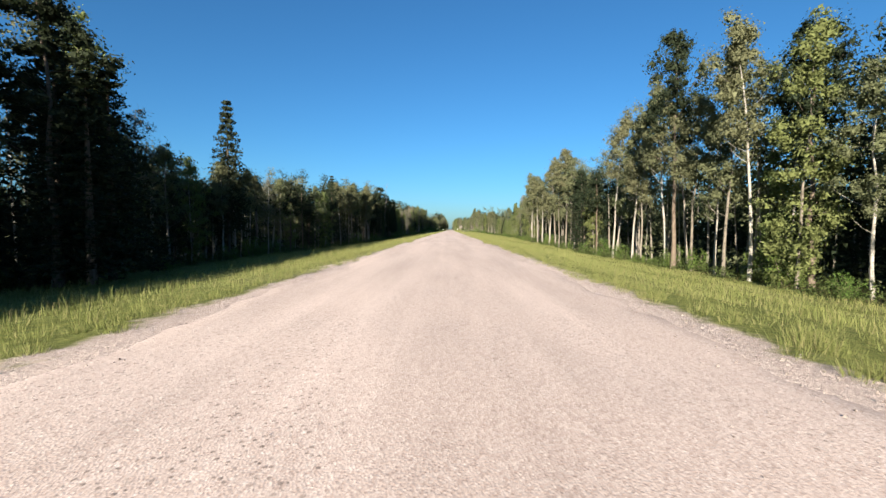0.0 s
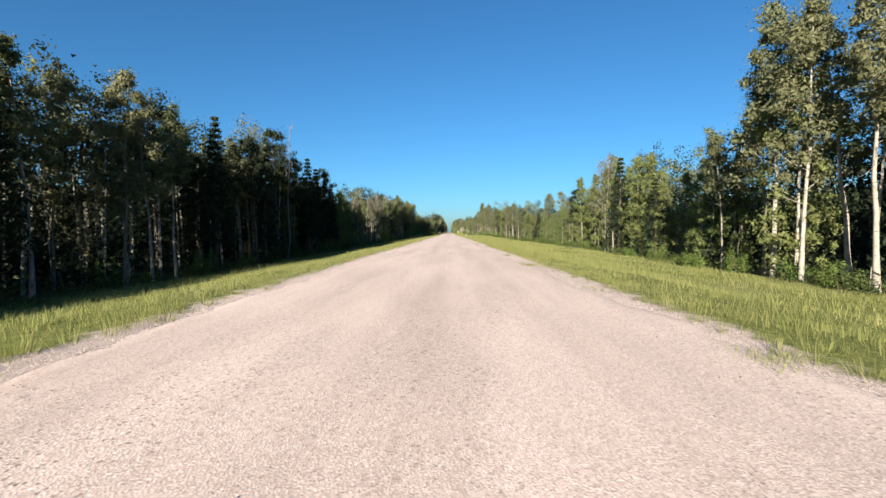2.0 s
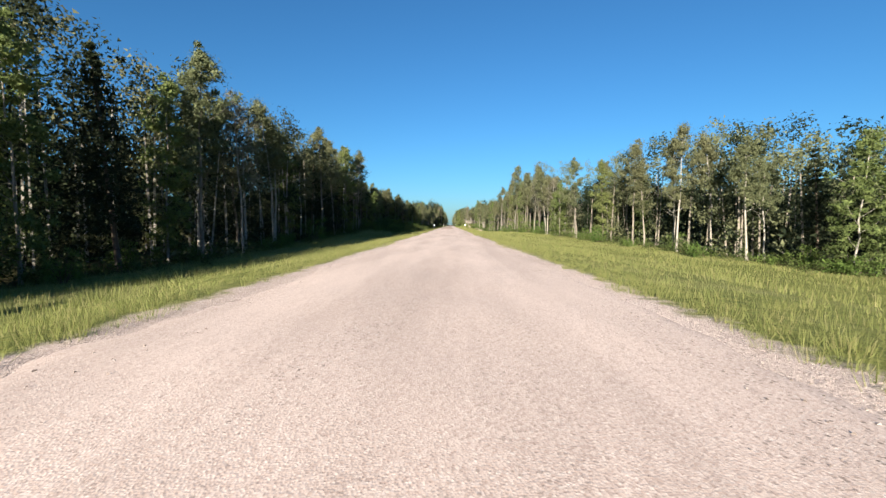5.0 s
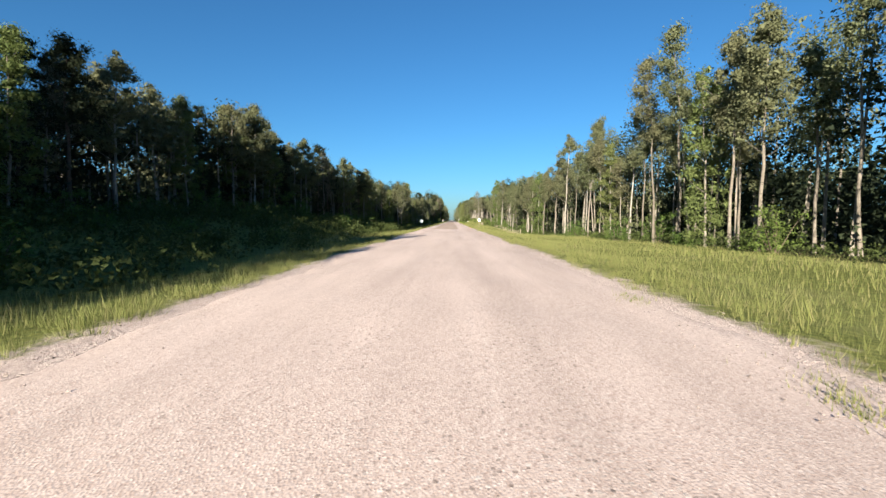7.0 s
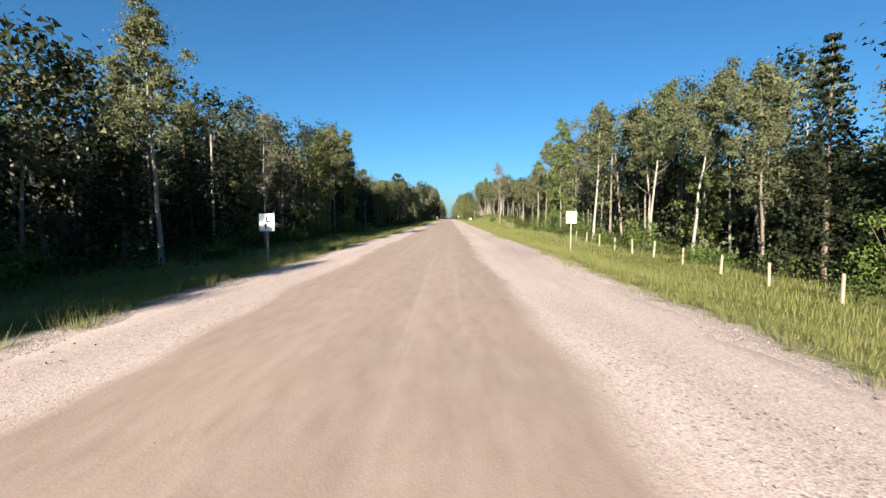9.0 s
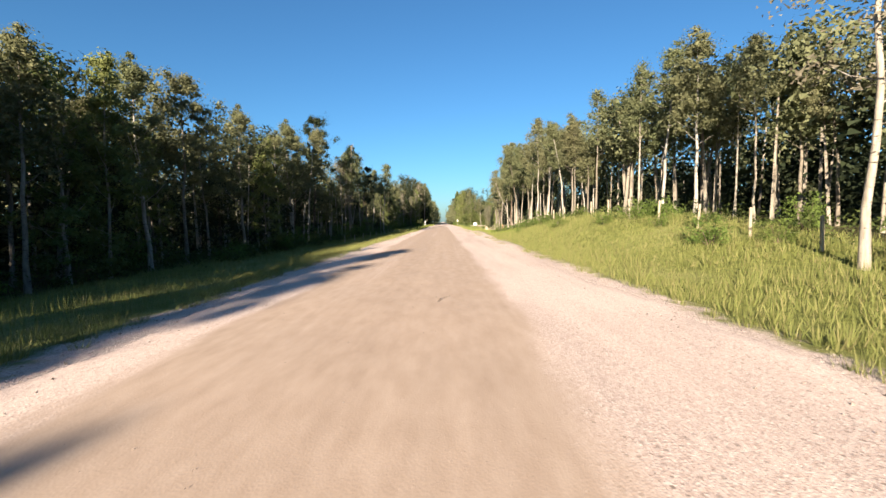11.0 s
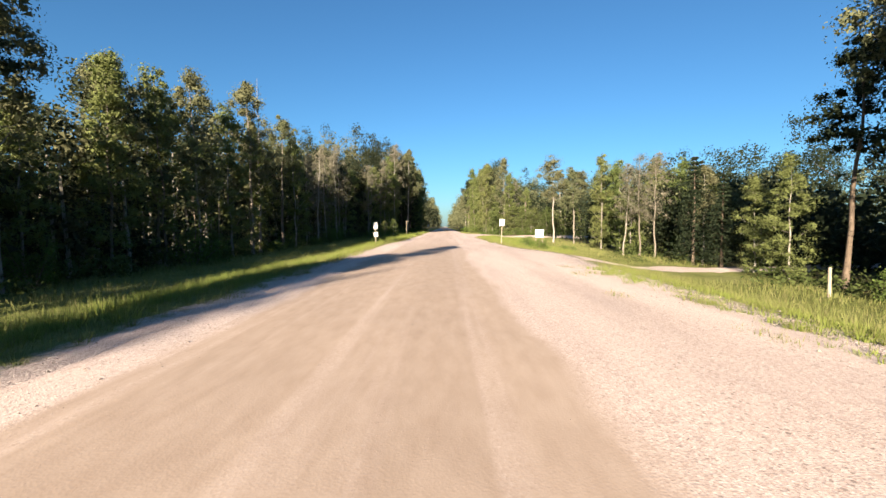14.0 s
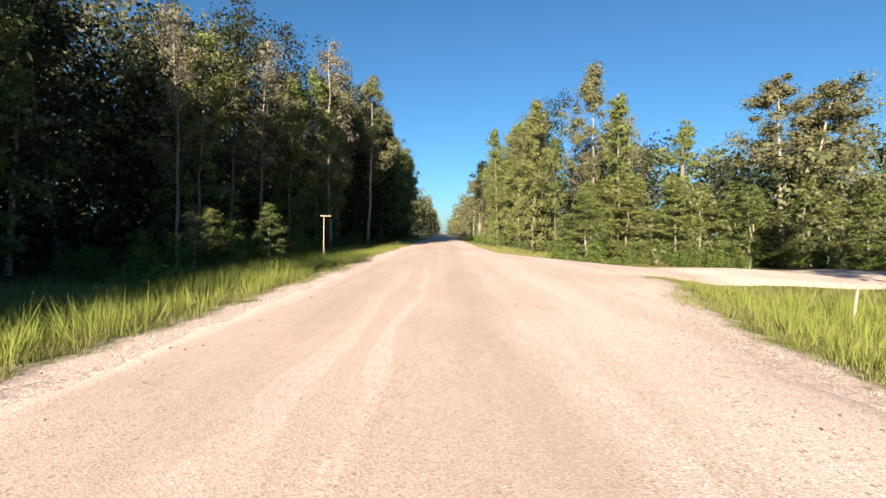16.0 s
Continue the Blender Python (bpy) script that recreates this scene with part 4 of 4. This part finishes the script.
for j in range(420):
    y = 640 + 420 * far.uniform() ** 1.3
    x = (6.5 + abs(far.normal(0, 5))) * far.choice((-1, 1))
    tall = far.uniform(11, 19)
    c = np.stack([x + far.normal(0, 1.3, 14), y + far.normal(0, 1.3, 14), tall * far.uniform(0.12, 0.97, 14)], 1)
    quads.append(leaves(far, c, np.full(14, 1.3), 200, 0.45))
tagged(new("far_woods", soup("far_woods", np.concatenate(quads), 3, M_ASPEN_LEAF)), "distant mixed wood along the road", "trees", kind="stuff")

# ---- grass ----
def blades(rng, xs, ys, low, high, thick):
    n = len(xs)
    z = land(xs, ys)[0] - 0.04
    h = rng.uniform(low, high, n)
    ang = rng.uniform(0, math.pi, n)
    w = thick * rng.uniform(0.6, 1.4, n)
    dx, dy = np.cos(ang) * w, np.sin(ang) * w
    lx, ly = rng.normal(0, 0.2, n) * h, rng.normal(0, 0.2, n) * h
    a = np.stack([xs - dx, ys - dy, z], 1)
    b = np.stack([xs + dx, ys + dy, z], 1)
    c = np.stack([xs + lx, ys + ly, z + h], 1)
    return np.stack([a, b, c], 1)


def tussocks(rng, xs, ys, each, low, high, thick):
    """Bunches of blades that lean outwards from their own middles."""
    n = len(xs)
    big = rng.uniform(0.55, 1.25, n) * (0.85 + 0.35 * wobble(xs * 0.6, ys * 0.7))
    out = rng.normal(0, 1, (n, each, 2))
    px = xs[:, None] + out[:, :, 0] * 0.085 * big[:, None]
    py = ys[:, None] + out[:, :, 1] * 0.085 * big[:, None]
    z = land(px, py)[0] - 0.03
    h = rng.uniform(low, high, (n, each)) * big[:, None]
    ang = rng.uniform(0, math.pi, (n, each))
    w = thick * rng.uniform(0.6, 1.4, (n, each))
    tx = px + out[:, :, 0] * h * 0.26 + rng.normal(0, 0.08, (n, each)) * h
    ty = py + out[:, :, 1] * h * 0.26 + rng.normal(0, 0.08, (n, each)) * h
    a = np.stack([px - np.cos(ang) * w, py - np.sin(ang) * w, z], 2)
    b = np.stack([px + np.cos(ang) * w, py + np.sin(ang) * w, z], 2)
    c = np.stack([tx, ty, z + h], 2)
    return np.stack([a, b, c], 2).reshape(-1, 3, 3)


gr = np.random.default_rng(21)
tufts = []
for sign, wood, edge in ((1, WOOD_RIGHT, EDGE_RIGHT), (-1, WOOD_LEFT, EDGE_LEFT)):
    for n, spread in ((9000, 1.15), (340000, 0.0)):
        ys = gr.uniform(-6, 548, n)
        e, w = along(edge, ys), along(wood, ys)
        xs = e + 0.3 + gr.exponential(spread, n) + 0.35 * wobble(0 * ys + 7 * sign, ys * 0.9) if spread else e + 0.9 + (w - e) * gr.uniform(0, 1, n)
        keep = (xs < w + 1.5) & ~((sign > 0) & (np.abs(ys - 516) < np.interp(xs, [3, 6, 10, 60], [6.6, 5.0, 4.2, 3.9])))
        if sign > 0:
            keep &= np.abs(ys - 471) > 3
        xs, ys = xs[keep], ys[keep]
        if spread:
            tufts.append(tussocks(gr, sign * xs, ys, 30, 0.06, 0.27, 0.0032))
        else:
            lush = 0.75 + 0.5 * wobble(xs * 0.8, ys * 0.55)
            tufts.append(blades(gr, sign * xs, ys, 0.12 * lush, 0.36 * lush, np.interp(xs - along(edge, ys), [0.8, 3.0, 9.0], [0.0036, 0.0055, 0.0095])))
n = 2600
ys = gr.uniform(362, 402, n)
xs = along(EDGE_RIGHT, ys) + 0.6 + gr.uniform(0, 6.5, n)
tufts.append(tussocks(gr, xs, ys, 14, 0.10, 0.34, 0.008))
# a lush stretch of taller growth beside the shoulder
n = 700
ys = gr.uniform(93, 113, n)
tufts.append(tussocks(gr, along(EDGE_RIGHT, ys) + 0.5 + np.abs(gr.normal(0, 1.5, n)), ys, 22, 0.2, 0.46, 0.007))
# tall seed-headed weeds in the verge
for side, y0, y1, number in ((-1, 12, 75, 260), (-1, 120, 160, 120), (1, 28, 60, 80), (1, 120, 170, 160), (1, 226, 262, 120), (-1, 470, 500, 80), (1, 480, 500, 60)):
    ys = gr.uniform(y0, y1, number)
    xs = along(EDGE_LEFT if side < 0 else EDGE_RIGHT, ys) + 0.9 + np.abs(gr.normal(0, 1.9, number))
    tufts.append(tussocks(gr, side * xs, ys, 7, 0.38, 0.62, 0.005))
# thin tufts that have crept into the gravel shoulder
for y0, y1, x0, x1, number in ((226, 247, 2.3, 2.9, 7), (388, 422, 2.9, 4.6, 46), (424, 444, 2.9, 4.9, 30), (446, 466, 3.0, 4.8, 30), (60, 120, 2.7, 3.3, 14), (500, 507, 4.4, 5.3, 16)):
    for j in range(number):
        x, y = gr.uniform(x0, x1), gr.uniform(y0, y1)
        n = int(gr.integers(50, 190))
        tufts.append(blades(gr, x + gr.normal(0, 0.11, n), y + gr.normal(0, 0.24, n), 0.02, 0.11, 0.0042) + np.array([0, 0, 0.02]))
tagged(new("grass", soup("grass", np.concatenate(tufts), 3, M_GRASS)), "long yellow-green verge grass", "grass", kind="stuff")

# stretches of taller, fresher grass
lush = []
for side, edge, y0, y1, wide, number, low, high in ((-1, EDGE_LEFT, 494, 538, 4.6, 3400, 0.24, 0.58), (1, EDGE_RIGHT, 404, 446, 3.6, 3600, 0.12, 0.30), (1, EDGE_RIGHT, 482, 509, 5.0, 1800, 0.16, 0.36), (-1, EDGE_LEFT, 452, 492, 3.2, 1600, 0.14, 0.36), (1, EDGE_RIGHT, 422, 466, 1.6, 1500, 0.04, 0.14)):
    ys = gr.uniform(y0, y1, number)
    xs = along(edge, ys) + (-0.5 if wide < 2 else 0.75) + gr.uniform(0, 1, number) ** 0.8 * wide
    keep = ~((side > 0) & (np.abs(ys - 516) < 7.2))
    lush.append(tussocks(gr, side * xs[keep], ys[keep], 22, low, high, 0.0055))
tagged(new("tall_grass", soup("tall_grass", np.concatenate(lush), 3, M_LUSH)), "tall fresh bright green grass on the verge", "grass", kind="stuff")

# ---- loose stones on the road ----
sr = np.random.default_rng(31)
n = 66000
ys = sr.uniform(-5, 530, n)
side = sr.choice((-1, 1, 1), n)
e = np.where(side > 0, along(EDGE_RIGHT, ys), along(EDGE_LEFT, ys))
xs = side * (e + 0.5 - sr.exponential(0.85, n))
size = sr.uniform(0.004, 0.010, n) * np.where(np.abs(xs) > e - 0.9, sr.choice((1, 1.3, 1.9), n), 0.8)
z = np.where(np.abs(xs) > e, land(xs, ys)[0], 0.035 - 0.064 * np.minimum(1, np.abs(xs) / e) ** 2.4) + size * 0.25
turn = sr.uniform(0, 6.283, n)
corner = np.zeros((n, 4, 3))
for k4 in range(3):
    reach = size * sr.uniform(0.7, 1.3, n)
    corner[:, k4, 0] = xs + reach * np.cos(turn + 2.094 * k4)
    corner[:, k4, 1] = ys + reach * np.sin(turn + 2.094 * k4)
    corner[:, k4, 2] = z - size * 0.3
corner[:, 3] = np.stack([xs + size * sr.normal(0, 0.3, n), ys + size * sr.normal(0, 0.3, n), z + size * sr.uniform(0.4, 0.9, n)], 1)
idx = np.array([(0, 1, 3), (1, 2, 3), (2, 0, 3)])
me = bpy.data.meshes.new("stones")
me.from_pydata(corner.reshape(-1, 3).tolist(), [], (idx[None] + 4 * np.arange(n)[:, None, None]).reshape(-1, 3).tolist())
me.materials.append(M_STONES)
tagged(new("loose_gravel", me), "loose crushed stones along the gravel shoulders", "gravel", kind="stuff")


# ---- signs and fences ----
def box(bm, cx, cy, cz, sx_, sy_, sz_, bevel=0.0):
    r = bmesh.ops.create_cube(bm, size=1.0, matrix=Matrix.LocRotScale((cx, cy, cz), None, (sx_, sy_, sz_)))
    if bevel:
        bmesh.ops.bevel(bm, geom=list({e for v in r["verts"] for e in v.link_edges}), offset=bevel, segments=1, affect="EDGES")


def done(bm, name, material):
    me = bpy.data.meshes.new(name)
    bm.to_mesh(me)
    bm.free()
    me.materials.append(material)
    return me


def sign_post(name, label, x, y, top, panels, turn=0.0, back=False, lean=0.0):
    """A wooden post with one or more plates: (centre height, width, height)."""
    root = tagged(new(name), label, "sign")
    root.matrix_basis = pose(x, y, float(land(x, y)[0]), 0, lean, turn)
    bm = bmesh.new()
    box(bm, 0, 0.03, top / 2 - 0.2, 0.05, 0.05, top + 0.4, 0.006)
    part("post", done(bm, "post", M_POST), root)
    for cz, w, h in panels:
        bm = bmesh.new()
        box(bm, 0, 0.062 if back else -0.012, cz, w, 0.012, h, 0.003)
        part("plate", done(bm, "plate", M_SIGN_SHADED if back else M_SIGN), root, "back of the plate, greyed in colour for shade" if back else "white painted plate")
    return root


s1 = sign_post("road_sign", "white road sign with a black symbol on a wooden post", -5.25, 314.0, 1.5, [(1.25, 0.44, 0.5)])
s2 = sign_post("road_sign", "white road sign with a black symbol on a wooden post", 5.2, 320.0, 1.75, [(1.5, 0.44, 0.5)])
sign_post("road_sign", "backs of two plates, greyed for shade, stacked on a leaning wooden post", -4.93, 483.8, 1.54, [(1.34, 0.38, 0.46), (0.72, 0.38, 0.31)], -33, True, -3)
sign_post("road_sign", "back of a large plate, greyed for shade, on a tall wooden post", 3.98, 483.3, 1.72, [(1.50, 0.36, 0.47)], 8, True, 2)

for root in (s1, s2):
    cz = 1.25 if root is s1 else 1.5
    plate = next(o for o in root.children if o.name.startswith("plate"))
    for dx, dz, w, h in ((0.0, 0.10, 0.05, 0.14), (0.05, 0.02, 0.14, 0.05), (-0.03, -0.10, 0.05, 0.14)):
        bm = bmesh.new()
        box(bm, dx, -0.021, cz + dz, w, 0.004, h)
        part("symbol", done(bm, "symbol", M_BLACK), plate, "black bar of the symbol")


arm_sign = tagged(new("road_sign"), "narrow weathered board across the top of a thin pale post", "sign")
arm_sign.matrix_basis = pose(-5.9, 519.4, float(land(-5.9, 519.4)[0]), 0, 0, 10)
bm = bmesh.new()
box(bm, 0, 0, 1.0, 0.036, 0.036, 2.6, 0.004)
part("post", done(bm, "post", M_POST), arm_sign)
bm = bmesh.new()
box(bm, 0.08, 0, 2.3, 0.5, 0.03, 0.05, 0.004)
part("plate", done(bm, "plate", M_POST), arm_sign, "narrow weathered board")
sign_post("road_sign", "small white road sign on a wooden post beside the road", -5.3, 592.0, 1.9, [(1.55, 0.6, 0.7)])


def stake(name, label, x, y, tall, thick, paint, tip=None, lean=0.0):
    """A square stake with a chamfered top, driven into the ground, and a painted tip where it has one."""
    root = tagged(new(name), label, "stake")
    root.matrix_basis = pose(x, y, float(land(x, y)[0]), lean, lean * 0.6, 15)
    bm = bmesh.new()
    box(bm, 0, 0, tall / 2 - 0.15, thick, thick, tall + 0.3, thick * 0.15)
    part("shaft", done(bm, "shaft", paint), root)
    if tip is not None:
        bm = bmesh.new()
        box(bm, 0, 0, tall - tall * 0.2, thick + 0.006, thick + 0.006, tall * 0.42, thick * 0.12)
        part("tip", done(bm, "tip", tip), root, "orange painted tip")
    return root


k = Mat("stake_orange_paint", 0.6, 0.3)
k.colour(k.ramp(k.grain(k.local(), 40.0), (0.3, (0.62, 0.20, 0.03)), (0.7, (0.80, 0.32, 0.06))))
stake("marker_stake", "short wooden survey stake with an orange tip in the gravel", 2.5, 295.6, 0.24, 0.035, M_POST, k.m, 4)
stake("marker_post", "weathered orange marker post by the fence", 7.75, 420.8, 0.72, 0.05, M_POST, k.m)
stake("marker_post", "slim white-painted post at the junction", 9.0, 523.6, 1.75, 0.06, M_SIGN)
stake("marker_stake", "short pale wooden stake in the grass", 8.0, 506.6, 0.62, 0.04, M_POST, None, 3)


def twig(x, y, turn, size):
    """A thin forked twig lying on the road."""
    root = tagged(new("twig"), "thin dry twig lying on the gravel road", "twig")
    root.matrix_basis = pose(x, y, 0.036, 0, 0, turn)
    v, f = gather([tube([(-0.5 * size, 0, 0.008), (-0.1 * size, 0.06 * size, 0.022), (0.5 * size, -0.03 * size, 0.01)], [0.006, 0.008, 0.004], 5),
                   tube([(-0.1 * size, 0.06 * size, 0.022), (0.12 * size, 0.3 * size, 0.02)], [0.006, 0.003], 4)])
    part("stem", mesh_from("twig", v, f, M_DARK_BARK, True), root)


twig(0.0, 371.3, 70, 0.5)
twig(0.6, 493.6, 20, 0.55)
twig(1.75, 487.5, -30, 0.7)
twig(-1.5, 402.5, 10, 0.3)
twig(2.9, 296.2, 40, 0.9)

# a white notice board on two legs
k = Mat("sign_faded_red", 0.6, 0.3)
k.colour(k.ramp(k.grain(k.local(), 30.0), (0.3, (0.62, 0.36, 0.33)), (0.7, (0.76, 0.60, 0.57))))
M_FADED_RED = k.m
k = Mat("sign_faded_grey", 0.6, 0.3)
k.colour(k.ramp(k.grain(k.local(), 30.0), (0.3, (0.50, 0.50, 0.52)), (0.7, (0.70, 0.70, 0.70))))
M_FADED_GREY = k.m
board = tagged(new("notice_board"), "white notice board with faded red and grey markings on two legs", "sign")
board.matrix_basis = pose(10.0, 498.5, float(land(10.0, 498.5)[0]), 0, 0, 29)
for x in (-0.48, 0.48):
    bm = bmesh.new()
    box(bm, x, 0.03, 0.5, 0.04, 0.04, 1.8, 0.004)
    part("leg", done(bm, "leg", M_POST), board)
bm = bmesh.new()
box(bm, 0, -0.01, 1.0, 1.16, 0.02, 0.80, 0.004)
plate = part("plate", done(bm, "plate", M_SIGN), board, "white painted plate")
for cx, cz, w, h, paint in ((0.08, 0.84, 0.80, 0.045, M_FADED_RED), (0.08, 0.77, 0.74, 0.035, M_FADED_RED), (-0.05, 0.99, 0.18, 0.09, M_FADED_GREY),
                            (0.24, 1.0, 0.16, 0.11, M_FADED_GREY), (0.10, 1.10, 0.50, 0.03, M_FADED_GREY)):
    bm = bmesh.new()
    box(bm, cx, -0.023, cz, w, 0.004, h)
    part("marking", done(bm, "marking", paint), plate, "faded painted bar")


def fence(label, points, height, step, seed):
    """Round wooden posts along a line of points, with two wires."""
    rng = np.random.default_rng(seed)
    root = tagged(new("fence"), label, "fence")
    legs = np.cumsum([0] + [math.dist(a, b) for a, b in zip(points, points[1:])])
    tops = []
    v, f = tube([(0, 0, -0.4), (0, 0, height - 0.02), (0, 0, height)], [0.043, 0.041, 0.032], 8)
    me = mesh_from("post", v, f + [tuple(range(16, 24))], M_POST)
    d = 0.0
    while d < legs[-1]:
        x, y = np.interp(d, legs, [p[0] for p in points]), np.interp(d, legs, [p[1] for p in points])
        z = float(land(x, y)[0]) - 0.03
        post = part("post", me, root)
        post.matrix_basis = Matrix.LocRotScale((x, y, z), Euler((rng.normal(0, 0.03), rng.normal(0, 0.04), rng.uniform(0, 6))), (1, 1, rng.uniform(0.92, 1.08)))
        tops.append((x, y, z))
        d += step * rng.uniform(0.95, 1.05)
    for level in (0.45, 0.8):
        pieces = []
        for a, b in zip(tops, tops[1:]):
            pa, pb = np.array(a) + (0, 0, level * height), np.array(b) + (0, 0, level * height)
            pieces.append(tube([tuple(pa), tuple((pa + pb) / 2 - np.array((0, 0, 0.03))), tuple(pb)], [0.003] * 3, 3))
        v, f = gather(pieces)
        part("wire", mesh_from("wire", v, f, M_WIRE), root)
    return root


fence("fence of pale round wooden posts with thin wires", [(9.4, 298), (9.8, 312), (9.6, 336)], 0.72, 2.4, 1)
paddock = fence("fence of pale round wooden posts with thin wires", [(9.0, 362), (9.0, 376), (8.2, 384), (7.6, 396), (7.6, 420), (7.9, 440), (9.2, 458), (10.5, 466)], 0.82, 2.2, 2)
fence("fence of pale round wooden posts with thin wires", [(-9.2, 405), (-9.0, 425), (-9.4, 450)], 0.7, 4.5, 3)
z = float(land(7.8, 430.0)[0])
for y in (428.6, 431.4):
    v, f = tube([(7.8, 430.0, z + 0.74), (7.8, (430.0 + y) / 2, z + 0.42), (7.8, y, z + 0.02)], [0.03, 0.032, 0.034], 7)
    part("brace", mesh_from("brace", v, f, M_POST, True), paddock, "slanting brace pole")
v, f = tube([(7.8, 430.0, z - 0.3), (7.81, 430.0, z + 0.5), (7.8, 430.0, z + 1.05)], [0.05, 0.047, 0.04], 8)
part("post", mesh_from("corner_post", v, f + [tuple(range(16, 24))], M_POST), paddock)
